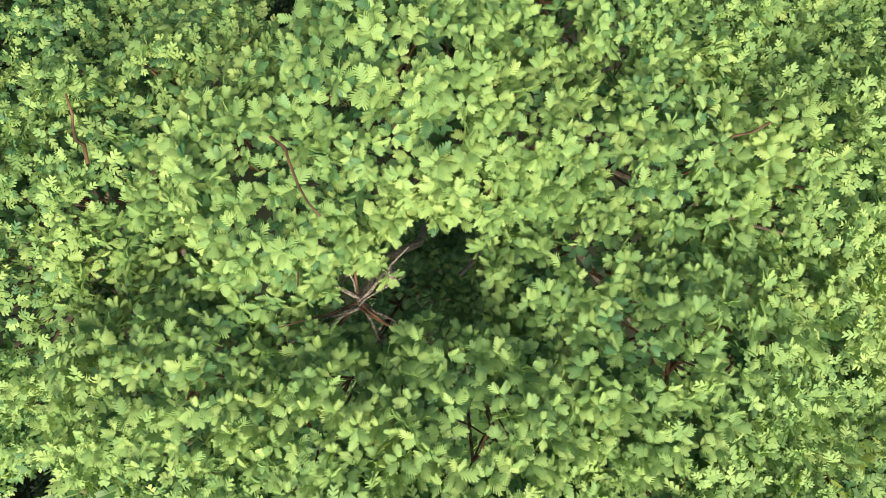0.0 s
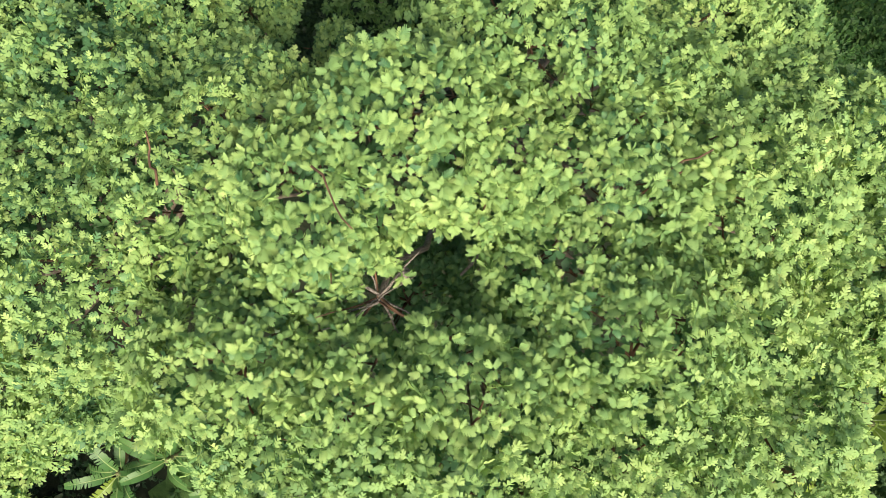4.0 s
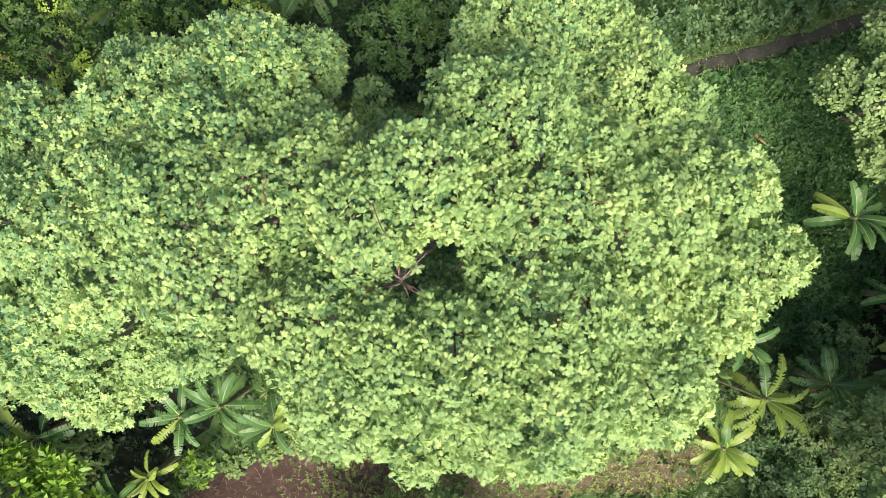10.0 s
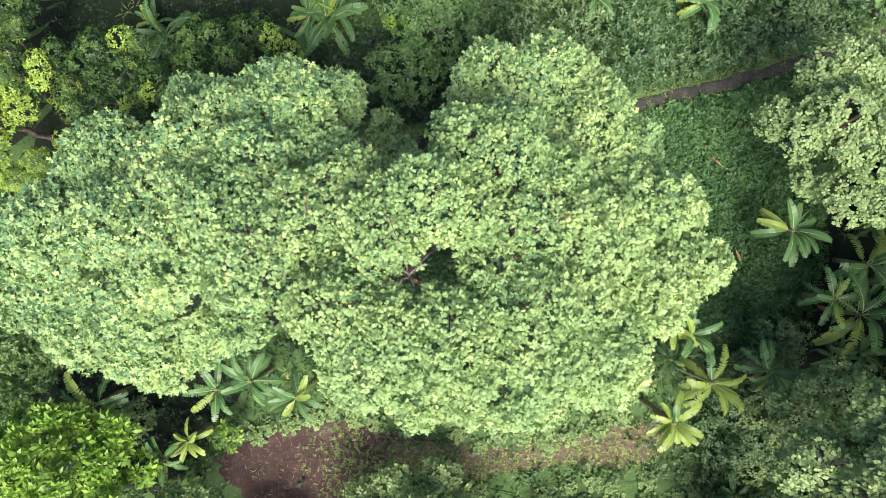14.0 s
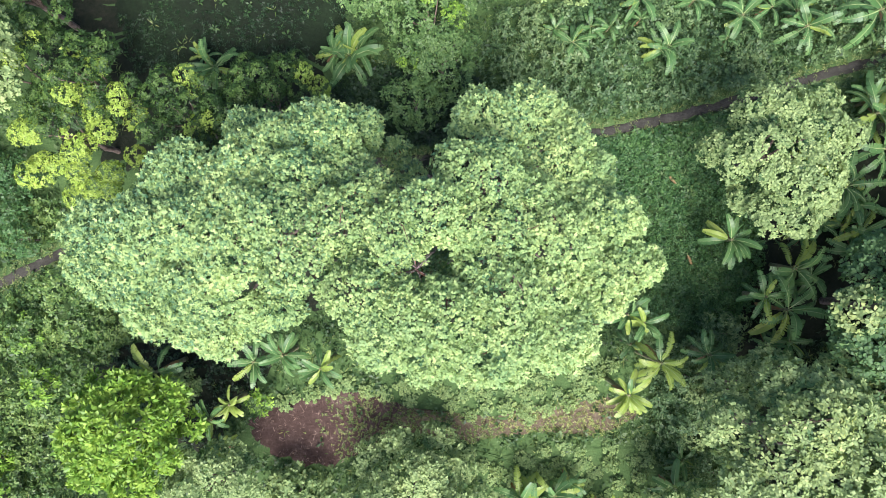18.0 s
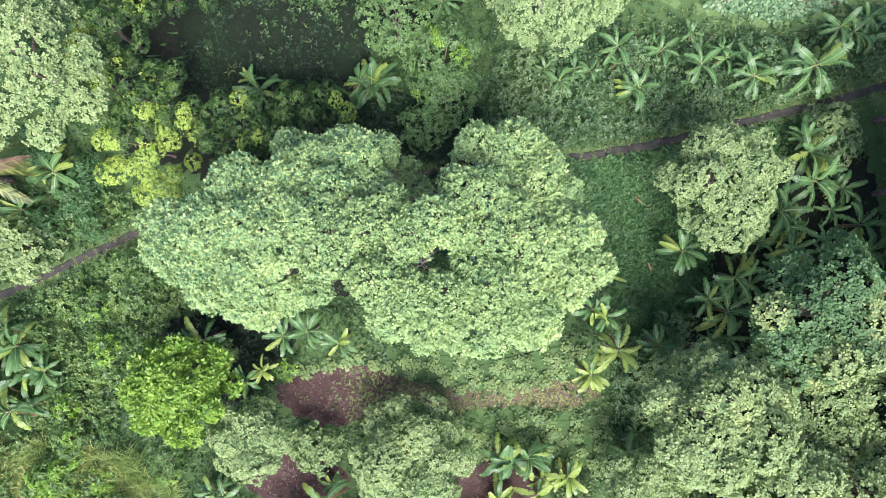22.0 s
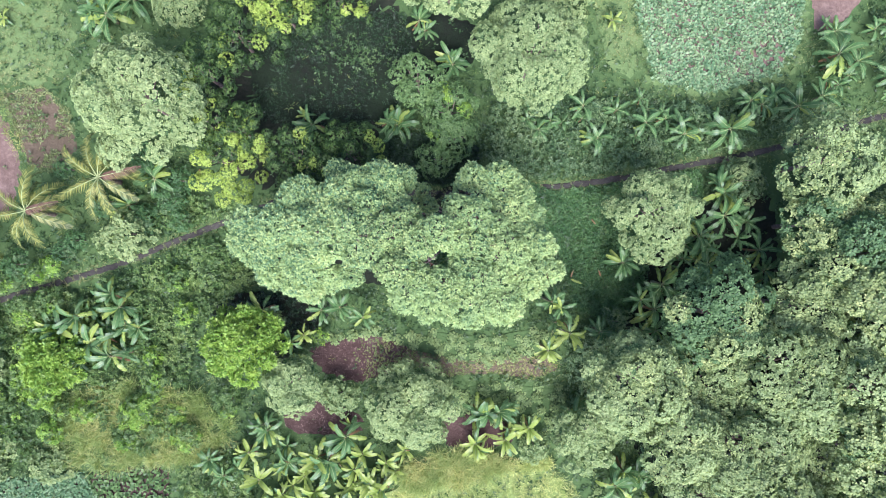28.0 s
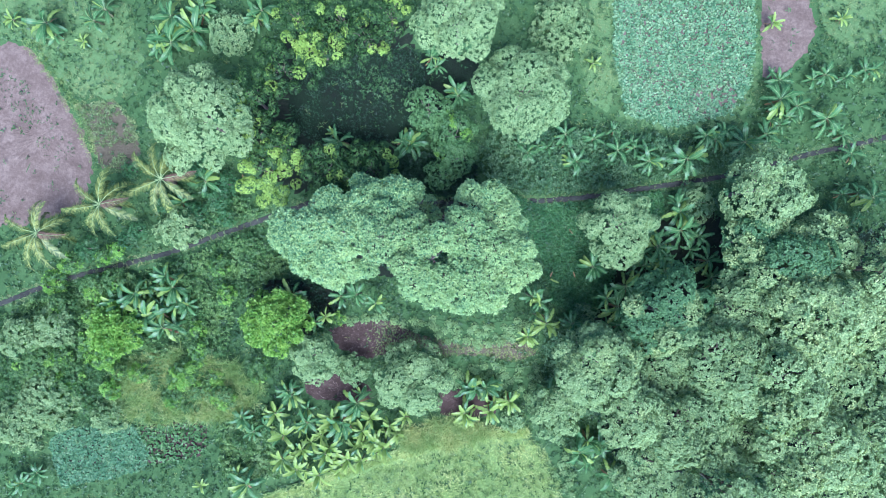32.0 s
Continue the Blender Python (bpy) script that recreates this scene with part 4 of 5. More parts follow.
# ---------------------------------------------------------------- banana plants
def banana_leaf(kind, seed):
    """A long arching leaf, unit length: midrib and two half blades, torn into strips as the kind asks."""
    g = np.random.default_rng(seed)
    n = 16
    e0, e1 = {"whole": (0.75, -0.35), "torn": (0.65, -0.7), "ragged": (0.6, -0.95), "young": (1.2, 0.75), "dry": (-0.6, -1.4)}[kind]
    width = {"whole": 0.12, "torn": 0.118, "ragged": 0.11, "young": 0.075, "dry": 0.08}[kind]
    tear = {"whole": 0.15, "torn": 0.5, "ragged": 0.85, "young": 0.02, "dry": 0.5}[kind]
    ts = np.linspace(0, 1, n + 1)
    el = e0 + (e1 - e0) * ts ** 1.2
    y = np.concatenate([[0], np.cumsum(np.cos(el[:-1]) / n)])
    z = np.concatenate([[0], np.cumsum(np.sin(el[:-1]) / n)])
    x = 0.05 * np.sin(ts * 2.5 + g.uniform(0, 6)) * ts
    rib = np.column_stack([x, y, z])
    v, f, m = [], [], []
    for k in range(n + 1):                                   # midrib as a narrow roof
        w = 0.009 * (1.15 - ts[k])
        v += [rib[k] + (-w, 0, 0.002), rib[k] + (0, 0, 0.010), rib[k] + (w, 0, 0.002)]
    for k in range(0, n, 2):
        a, b = 3 * k, 3 * k + 6
        f += [(a, a + 1, b + 1, b), (a + 1, a + 2, b + 2, b + 1)]
        m += [1, 1]
    for side in (-1, 1):
        for k in range(2, n):
            t0, t1 = ts[k], ts[k + 1]
            prof = lambda t: width * (math.sin(math.pi * (0.04 + 0.92 * min(1, max(0, (t - 0.1) / 0.9)))) ** 0.42)
            gap = (g.random() < 0.75 * tear) * g.uniform(0.2, 0.75) * (t1 - t0)          # a slit here and there
            lift = (0.25 if kind != "young" else 0.9) + g.normal(0, 0.25 * tear + 0.03)
            back = 0.12 * width
            w0, w1 = prof(t0), prof(t1)
            p0, p1 = rib[k], rib[k + 1]
            d = unit(p1 - p0)
            o0 = p0 + np.array((side * w0 * math.cos(lift), 0, w0 * math.sin(lift) * (1 - 1.6 * tear))) + d * (back + gap)
            o1 = p1 + np.array((side * w1 * math.cos(lift), 0, w1 * math.sin(lift) * (1 - 1.6 * tear))) + d * (back - gap * 0.3)
            i = len(v)
            v += [o0, o1]
            a, b = 3 * k + (2 if side > 0 else 0), 3 * (k + 1) + (2 if side > 0 else 0)
            f.append((a, i, i + 1, b) if side > 0 else (b, i + 1, i, a))
            m.append(0)
    return np.array(v), np.array(f), m


BLADES = {}
for kind, count in (("whole", 2), ("torn", 2), ("ragged", 2), ("young", 1), ("dry", 1)):
    for k in range(count):
        v, f, m = banana_leaf(kind, 40 + k + len(kind))
        for shade, mat in (("green", M_BAN), ("light", M_BANY)):
            rib = np.array(m) == 1
            BLADES[kind, k, shade] = (np_mesh("leaf", v, f[~rib], M_DEAD if kind == "dry" else mat), np_mesh("midrib", v, f[rib], M_DEAD if kind == "dry" else M_RIB))


def banana(seed, stem, length, shade, torn, label):
    g = np.random.default_rng(seed)
    root = thing("banana_plant", (0, 0, 0), label, "banana plant", "banana plants")
    pts = [(0, 0, -0.1), (0.01, 0, stem * 0.4), (0.03, 0.02, stem * 0.8), (0.03, 0.02, stem)]
    part("stem", limb_mesh(pts, (0.13, 0.11, 0.085, 0.06), M_STEM, 8), root)
    n = 12 + int(g.integers(0, 3))
    for k in range(n):
        if k == n - 1:
            key = ("young", 0)
        elif k == 0:
            key = ("dry", 0)
        else:
            key = (str(g.choice(["whole", "torn", "ragged"], p=torn)), int(g.integers(0, 2)))
        tilt = 66 * (k / n) - 28 + g.normal(0, 12)
        if key[0] in ("young", "dry"):
            tilt = 0
        s = length * g.uniform(0.8, 1.1) * (0.75 if key[0] in ("young", "dry") else 1)
        m = pose(0.03, 0.02, stem - 0.03 * (n - k)) @ pose(0, 0, 0, 0, 0, math.degrees(k * 2.4) + g.uniform(-28, 28)) @ pose(0, 0, 0, tilt, g.normal(0, 14)) @ Matrix.Diagonal((s, s, s, 1))
        shade_k = "light" if g.random() < (0.93 if shade == "light" else 0.14) else "green"
        leaf = part("leaf", BLADES[(*key, shade_k)][0], root, "dry brown hanging leaf" if key[0] == "dry" else "", m)
        part("midrib", BLADES[(*key, shade_k)][1], leaf)
    return root


MODELS = {}
for k in range(3):
    MODELS["green", k] = banana(300 + k, 1.3 + 0.25 * k, 1.7, "green", (0.4, 0.4, 0.2), "banana plant with broad dark green arching leaves")
    MODELS["torn", k] = banana(310 + k, 1.8 + 0.3 * k, 2.0, "green", (0.1, 0.45, 0.45), "tall banana plant with wind-torn green leaves")
    MODELS["light", k] = banana(320 + k, 1.1 + 0.3 * k, 1.45, "light", (0.5, 0.35, 0.15), "young banana plant with yellowish green leaves")
used = set()


def put_banana(key, m):
    if key in used:
        copy_thing(MODELS[key], m)
    else:
        used.add(key)
        MODELS[key].matrix_basis = m


def plant_bananas(spots, shade, size=1.0, seed=0, extra=1.0):
    g = np.random.default_rng(seed)
    for k, (x, y) in enumerate(spots):
        key = (shade, int(g.integers(0, 3)))
        z = float(ground_z(x, y))
        s = size * g.uniform(0.85, 1.15)
        m = pose(x, y, z, g.normal(0, 4), g.normal(0, 4), g.uniform(0, 360)) @ Matrix.Diagonal((s, s, s, 1))
        put_banana(key, m)
        for _ in range(int(extra + g.random())):             # smaller suckers at its foot
            a, d, q = g.uniform(0, 6.28), g.uniform(0.6, 1.2), s * g.uniform(0.5, 0.85)
            x1, y1 = x + d * math.cos(a), y + d * math.sin(a)
            put_banana((shade, int(g.integers(0, 3))), pose(x1, y1, float(ground_z(x1, y1)), g.normal(0, 6), g.normal(0, 6), g.uniform(0, 360)) @ Matrix.Diagonal((q, q, q, 1)))


BAN_LIGHT = [
    (3.5, -14.5), (5.8, -14.2), (7.6, -13), (-14, -16.4), (-9.6, -18.2),
    (-8.1, -17.5), (-5.6, -17.3), (-3.3, -16.6), (-8.9, -19.8), (-11, -19.5), (-6.3, -18.9), (-7.3, -20.8),
    (-11.3, -21.3), (-4.5, -18.3),
]
BAN_TORN = [
    (17.6, 0.2), (21, 1.7), (22.7, 3), (19.4, 2.5), (6.8, 10.1), (8.5, 10.8), (11.4, 9.8),
    (12.7, 12), (14.4, 13.1), (16.3, 12.2), (17.7, 11.4), (20.2, 11.6), (21.2, 11.3), (24.8, 14.1), (26.4, 13.3),
    (28.4, 14.2),
]
BAN_TORN_B = [
    (29.8, 15.3), (29.3, 17.4), (29.2, 19.5), (31.2, 17.1), (33.8, 16.1), (35.1, 15.4), (35.4, 20.2), (33.4, 20.4),
    (37.2, 21.3), (36.8, 13.1), (36.1, 9.5), (38.6, 9.1), (37.3, 6.8), (35.7, 7.5), (10.1, 12.1), (14.9, 11.1),
    (23.8, 13.3),
]
BAN_GREEN = [
    (18.6, 3.9), (20.8, 6), (16.9, -4.8), (-4.2, 9.5), (-2.7, 17.2), (-0.3, 14.7), (-22.8, 4.0), (-24.6, 2.0), (-10.7, 9.2), (-3.9, 9.9),
]
BAN_GREEN_B = [
    (-27.4, 18.7), (-25.5, 18), (-28.3, 16.9), (-24.8, 19.5), (-27.2, 16.4), (-19.1, 20.2), (-38.5, 17), (-33.7, 18.8),
    (-27.9, -7), (-24.6, -6.1), (-23.2, -7.5), (-25.4, -8.3), (-26.9, -9), (-29, -8.1), (-27.6, -10.3), (-24.7, -9.9),
]
BAN_GREEN_C = [
    (-35.6, -24.5), (-36.8, -25.6), (-15.8, -23.4), (15, -15.8), (16.3, -16.2), (17.6, -19.1), (14.6, -17),
    (3.7, -12.4), (5.3, -12.1), (11.2, -11.8), (-6.4, -14.7), (-12.6, -14.7), (-10.8, -17.1), (-7.7, -16.4),
    (-17.1, -17.4), (-15.7, -18.6), (20.5, 0.5),
]
BAN_SMALL = [
    (28, 24.6), (11.9, 19.1), (34.5, 25.9), (-35.8, 16), (-20.1, -24.1), (-42.3, 17.2),
]
BAN_LIGHT_B = [
    (-8.6, -16.5), (-6.9, -17.1), (-5.2, -16.1), (-10.4, -19), (-8.5, -19.1), (-6.8, -19.9), (-5.3, -19.8),
    (-9.3, -21.6), (-12.6, -20.6), (-2.4, -17.4), (-12.8, -18.5), (-11.6, -17.9), (-3.5, -18.3), (-1.9, -15.7),
]
BAN_GROVE = [
    (16.7, -1.1), (18.6, 0.8), (20.3, -0.5), (22.3, 0.2), (24.2, 1.9), (23.4, 4), (21.2, 4.4), (18.9, 2), (24.8, 0.5),
    (22.5, 1.3), (18.4, -1.8), (16.4, -3.2),
]
plant_bananas(BAN_GROVE, "torn", 1.0, 9, 0.5)
WHOLE, TORN, RAGGED = (0.75, 0.2, 0.05), (0.25, 0.55, 0.2), (0.02, 0.28, 0.7)
NEAR_BANANAS = [      # x, y, height of the crown, length of leaf, shade, how torn, words
    (9.75, -5.3, 3.7, 1.8, "light", RAGGED, "banana plant with yellowish leaves torn into combs"),
    (8.2, -6.65, 4.0, 1.45, "light", WHOLE, "banana plant with broad pale yellow-green leaves beside bare soil"),
    (8.9, -3.45, 4.2, 1.4, "green", WHOLE, "banana plant with glossy green leaves below the great tree"),
    (12.3, -5.1, 3.0, 1.6, "green", TORN, "banana plant with long green leaves at the edge of the grove"),
    (8.2, -3.0, 4.2, 1.4, "green", WHOLE, "banana plant with green leaves half under the great tree"),
    (9.0, -4.7, 1.7, 0.95, "green", WHOLE, "young banana plant with short green leaves"),
    (15.2, -2.5, 2.4, 1.55, "green", WHOLE, "banana plant with many stiff green leaves beside creepers"),
    (13.6, 0.2, 2.5, 1.6, "green", WHOLE, "banana plant with many stiff green leaves below a pale tree"),
    (-8.85, -5.0, 2.8, 1.6, "green", TORN, "banana plant with torn leaves below the great tree"),
    (-7.4, -4.7, 3.1, 1.5, "green", TORN, "banana plant with slit green leaves below the great tree"),
    (-5.5, -5.2, 3.8, 1.35, "green", WHOLE, "banana plant with whole pale-backed leaves above the dug plot"),
    (-10.0, -6.95, 2.7, 1.0, "light", WHOLE, "small banana plant with yellow-green leaves beside the dug plot"),
    (-10.85, -7.5, 3.1, 1.15, "green", WHOLE, "banana plant with narrow green leaves beside the dug plot"),
    (-10.7, -9.2, 1.9, 0.95, "light", WHOLE, "low banana plant with yellowing leaves"),
    (-13.1, -5.2, 3.5, 2.0, "green", RAGGED, "tall dark banana plant with combed leaves beside the lime green tree"),
]
for k, (x, y, high, length, shade, torn, words) in enumerate(NEAR_BANANAS):
    z = float(ground_z(x, y))
    banana(500 + k, high - z, 0.86 * length, shade, torn, words).matrix_basis = pose(x, y, z, 0, 0, 47 * k)
plant_bananas(BAN_LIGHT, "light", 0.92, 1)
plant_bananas(BAN_LIGHT_B, "light", 1.0, 8, 0.5)
plant_bananas(BAN_TORN, "torn", 1.0, 2)
plant_bananas(BAN_TORN_B, "torn", 1.05, 3)
plant_bananas(BAN_GREEN, "green", 1.0, 4)
plant_bananas(BAN_GREEN_B, "green", 1.1, 5)
plant_bananas(BAN_GREEN_C, "green", 0.95, 6)
plant_bananas(BAN_SMALL, "light", 0.7, 7, 0)


# ---------------------------------------------------------------- coconut palms
def frond_mesh(seed, mat=M_PALM, length=3.7):
    g = np.random.default_rng(seed)
    n = 34
    ts = np.linspace(0, 1, n)
    el = 0.6 - 1.75 * ts ** 1.2
    y = np.concatenate([[0], np.cumsum(np.cos(el[:-1]) / n)]) * length
    z = np.concatenate([[0], np.cumsum(np.sin(el[:-1]) / n)]) * length
    rib = np.column_stack([(0.75 * (seed % 3 - 1) + 0.12 * np.sin(seed)) * ts ** 2, y, z])
    v, f = tube(rib, np.linspace(0.035, 0.006, n), 5)
    f = f[f[:, 2] != f[:, 3]]
    blade_root = rib.copy()
    v, f, m = list(v), [tuple(q) for q in f], [1] * len(f)
    for k in range(5, n):
        L = 0.62 * math.sin(math.pi * (0.12 + 0.83 * ts[k])) ** 0.7
        for side in (-1, 1):
            d = unit(np.array((side * 1.0, 0.75 + 0.4 * ts[k], -0.25 - g.uniform(0, 0.45))))
            b, w = rib[k], np.array((0, 0.055, 0))
            i = len(v)
            v += [b - w, b + d * L * 0.55 - w * 0.8 + (0, 0, 0.05), b + d * L, b + w]
            f.append((i, i + 1, i + 2, i + 3)); m.append(0)
    v, f, rib = np.array(v), np.array(f), np.array(m) == 1
    web = np.array([(len(v) + 2 * k, len(v) + 2 * k + 1, len(v) + 2 * k + 3, len(v) + 2 * k + 2) for k in range(n - 1)])
    v = np.vstack([v, np.stack([blade_root - (0.012, 0, 0), blade_root + (0.012, 0, 0)], 1).reshape(-1, 3)])
    return np_mesh("frond", v, np.vstack([f[~rib], web]), mat), np_mesh("midrib", v, f[rib], M_RIB)


FRONDS = [frond_mesh(k) for k in range(3)]
DRY_FRONDS = [frond_mesh(k, M_WITHERED) for k in range(3)]


def palm(x, y, height, seed):
    g = np.random.default_rng(seed)
    z = float(ground_z(x, y))
    root = thing("coconut_palm", (x, y, z), "coconut palm with drooping yellowish green fronds beside a bare field", "palm", "coconut palms")
    pts = [(0, 0, -0.2), (0.1, 0, height * 0.4), (0.12, 0.05, height * 0.8), (0.1, 0.05, height)]
    part("trunk", limb_mesh(pts, (0.22, 0.16, 0.14, 0.15), M_BARK, 10), root)
    for k in range(16):
        m = pose(0.1, 0.05, height) @ pose(0, 0, 0, 0, 0, k * 137.5 + g.uniform(-12, 12)) @ pose(0, 0, 0, -40 + 4.2 * k + g.normal(0, 6))
        s = g.uniform(0.85, 1.1)
        kinds = DRY_FRONDS if k == 15 else FRONDS       # the lowest frond is withered
        frond = part("frond", kinds[k % 3][0], root, "withered brown frond" if k == 15 else "", m @ Matrix.Diagonal((s, s, s, 1)))
        part("midrib", kinds[k % 3][1], frond)


for k, (x, y) in enumerate([
    (-26.0, 3.7), (-31.0, 0.8), (-36.2, -2.3),
]):
    palm(x, y, 3.4 + 0.3 * k, 60 + k)


# ---------------------------------------------------------------- garden bushes
def bush_model(seed, radius):
    g = np.random.default_rng(seed)
    heads = [(0, 0, 0.36)]
    for ring, (m, d, z) in enumerate(((5, 0.5, 0.36), (9, 0.98, 0.22))):
        for k in range(m):
            a = (k + 0.4 * ring) * 2 * math.pi / m + g.uniform(-0.2, 0.2)
            heads.append((math.cos(a) * d * radius * g.uniform(0.85, 1.12), math.sin(a) * d * radius * g.uniform(0.85, 1.12), z + g.uniform(-0.06, 0.06)))
    p = np.array(heads)
    nr = unit(np.column_stack([0.3 * p[:, :2] / radius, np.ones(len(p))]))
    vs, fs, off = [], [], 0
    for count, size, lift in ((9, 0.33 * radius, (-0.3, 0.15)), (7, 0.27 * radius, (0.3, 0.7)), (4, 0.18 * radius, (0.8, 1.2))):
        rot, pos, size = sprays(p, nr, count, size, lift, 0.1, g)
        v, f = scatter(folded(0.33, 0.2), rot, pos, size)
        vs.append(v); fs.append(f + off); off += len(v)
    root = thing("garden_bush", (0, 0, 0), "low rounded garden bush with grey-green leaf rosettes", "bush", "garden bushes")
    part("foliage", np_mesh("foliage", np.vstack(vs), np.vstack(fs), M_BUSH), root)
    part("stem", limb_mesh([(0, 0, -0.05), (0.01, 0, 0.15), (0, 0.02, 0.35)], (0.03, 0.025, 0.015), M_BARK, 5), root)
    return root


def spread(poly, spacing, seed, jitter=0.35):
    g = np.random.default_rng(seed)
    P = np.array(poly)
    lo, hi = P.min(0), P.max(0)
    xs, ys = np.meshgrid(np.arange(lo[0], hi[0], spacing), np.arange(lo[1], hi[1], spacing * 0.87))
    xs[1::2] += spacing / 2
    x, y = xs.ravel() + g.normal(0, jitter * spacing * 0.5, xs.size), ys.ravel() + g.normal(0, jitter * spacing * 0.5, xs.size)
    ok = in_poly(x, y, poly)
    return list(zip(x[ok], y[ok]))


BUSHES = [bush_model(400 + k, 0.42 + 0.05 * k) for k in range(3)]
BUSH_WEST = [
    (-9.5, -11.6), (-7.5, -10.6), (-5.7, -11.4), (-6.5, -13), (-8.5, -12.9),
]
BUSH_SOUTH = [
    (-18.9, -16.8), (-14.7, -16.4), (-13.1, -20.5), (-13.3, -23.2), (-16.5, -23.6), (-18.5, -20.6),
]
BUSH_EAST = [
    (12, -16.1), (14, -16.9), (15, -21.8), (13.2, -22),
]
spots = [(-4.9, -6.6), (-5.7, -6.9), (-6.7, -7.1), (-7.6, -7.25), (-8.1, -7.5), (-3.9, -6.9)] + spread(BUSH_BAND, 0.84, 1, 0.4) + spread(BUSH_ROWS, 0.94, 2, 0.4) + spread(BUSH_WEST, 0.9, 3) + spread(BUSH_SOUTH, 0.95, 4) + spread(BUSH_EAST, 1.0, 5)
for k, (x, y) in enumerate(spots):
    g = np.random.default_rng(k)
    s = g.uniform(0.68, 1.02)
    m = pose(x, y, float(ground_z(x, y)), 0, 0, g.uniform(0, 360)) @ Matrix.Diagonal((s, s, s * g.uniform(0.8, 1.3), 1))
    if k < 3:
        BUSHES[k].matrix_basis = m
    else:
        copy_thing(BUSHES[k % 3], m)


# ---------------------------------------------------------------- crops and ground cover
def cover(name, x, y, z, tmpl, mat, count, size, lift, label, category, seed, spread_n=0.25):
    g = np.random.default_rng(seed)
    p = np.column_stack([x, y, z])
    nr = np.tile((0.0, 0.0, 1.0), (len(p), 1))
    R, P, S = sprays(p, nr, count, size, lift, spread_n, g)
    v, f = scatter(tmpl, R, P, S)
    return tagged(new(name, np_mesh(name, v, f, mat)), label, category, kind="stuff")


def crop(poly, spacing, label, size, seed, mat=M_CROP, jitter=0.4):
    q = np.array(spread(poly, spacing, seed, jitter))
    g = np.random.default_rng(seed)
    q = q[(bumpy(np.column_stack([q, q[:, 0]]), seed, 0.45) + g.normal(0, 0.4, len(q))) > -1.25]
    cover("crop_plants", q[:, 0], q[:, 1], ground_z(q[:, 0], q[:, 1]) + 0.06, WIDE, mat, 8, size, (0.1, 0.9), label, "crop", seed)


crop(CROP_NE, 0.28, "blue-green leafy vegetables covering the field", 0.22, 21)
crop(CROP_SW, 0.22, "dense blue-green vegetable crop", 0.2, 22)
crop(CROP_SW_ROWS, 0.45, "small vegetable bushes planted in rows", 0.27, 23, M_FRESH, 0.12)

EAST_IVY = [
    (5.1, 6.5), (8.3, 5.5), (10.6, 5.2), (13.8, 5.3), (15.6, 2.6), (16.4, -0.4), (15.4, -3.6), (12.7, -4.4), (10.6, -3.6), (9.7, -0.5), (8.4, 2.1),
    (6.3, 4.4),
]
NORTH_IVY = [
    (6.7, 5), (11.4, 6.2), (16, 7.2), (19.9, 8), (20.4, 5.4), (15.4, 3.8), (13.8, 5.1), (10.6, 5), (8.3, 5.1),
]
NORTH_SHADE = [
    (-6.2, 6.7), (-5, 8.5), (-2.7, 9.1), (-0.4, 8.4), (0.7, 9.3), (2.1, 8.4), (2.4, 6.1), (-0.5, 5.3), (-4, 5.6),
]
FIELD_EDGE = [
    (-42.1, 15.4), (-40.8, 15.9), (-38.4, 13.1), (-35.9, 10.1), (-32.8, 4.3), (-33.7, 3.7), (-36.3, 8.5), (-39.1, 12.2),
]
VIEW_X, VIEW_Y = 50, 30
BARE = [RED_FIELD, SOIL_SOUTH, SOIL_SOUTH_EAST, WEST_FIELD, CROP_NE, SOIL_NE, CROP_SW, CROP_SW_ROWS]
THIN = [CLEARING, CLEARING_EAST, MANGO_FLOOR, FIELD_STRIP, WEST_SHADE, GROVE_FLOOR, WEST_FALLOW, BUSH_BAND, BUSH_ROWS, UNDER_TREES]
LAWNS = [LAWN_NE, LAWN_S, LAWN_NW, STRIP_N, CROP_MARGIN]
SCRUB = [
    [
    (2.1, 9.5), (3.2, 12), (8, 12.4), (14.5, 13.4), (20, 13), (25, 13.6), (30, 14.5), (28, 12), (21.9, 9.5), (14.7, 7.5), (6.8, 6.2), (2.5, 7.9),
],
    [
    (-41.2, -10.7), (-34.6, -6.7), (-27.8, -4.9), (-19.6, -0.7), (-15.5, 0.8), (-14, -2.8), (-18.9, -7.1),
    (-19.4, -12.6), (-20, -16.9), (-27.3, -18.8), (-35.3, -19.7), (-40.4, -18.1),
],
    [
    (-23.6, 1), (-20.1, 3), (-15.7, 2.9), (-20.8, -0.1),
],
    [
    (10, -5), (12.6, -4.7), (13.1, -9), (12.9, -12.2), (10.7, -11.9),
],
    [
    (-19.9, -18), (-14.7, -16.4), (-12.9, -22.6), (-18.1, -23.7),
]]
TALL_GRASS = [[
    (-29.5, -13.7), (-23.8, -12), (-18.3, -12.5), (-14.8, -14.8), (-18.8, -17.9), (-27.3, -19.1), (-29.7, -17),
], [
    (-2.7, -17.2), (2, -15.6), (7.4, -16.3), (2.8, -18.2), (-1.4, -19.2),
]]
WALK = smooth_line(PATH_LINE, 6)


def path_gap(x, y):
    return np.sqrt(((x[:, None] - WALK[None, :, 0]) ** 2 + (y[:, None] - WALK[None, :, 1]) ** 2).min(1))


def sample(n, seed):
    g = np.random.default_rng(seed)
    return g.uniform(-VIEW_X, VIEW_X, n), g.uniform(-VIEW_Y, VIEW_Y, n), g


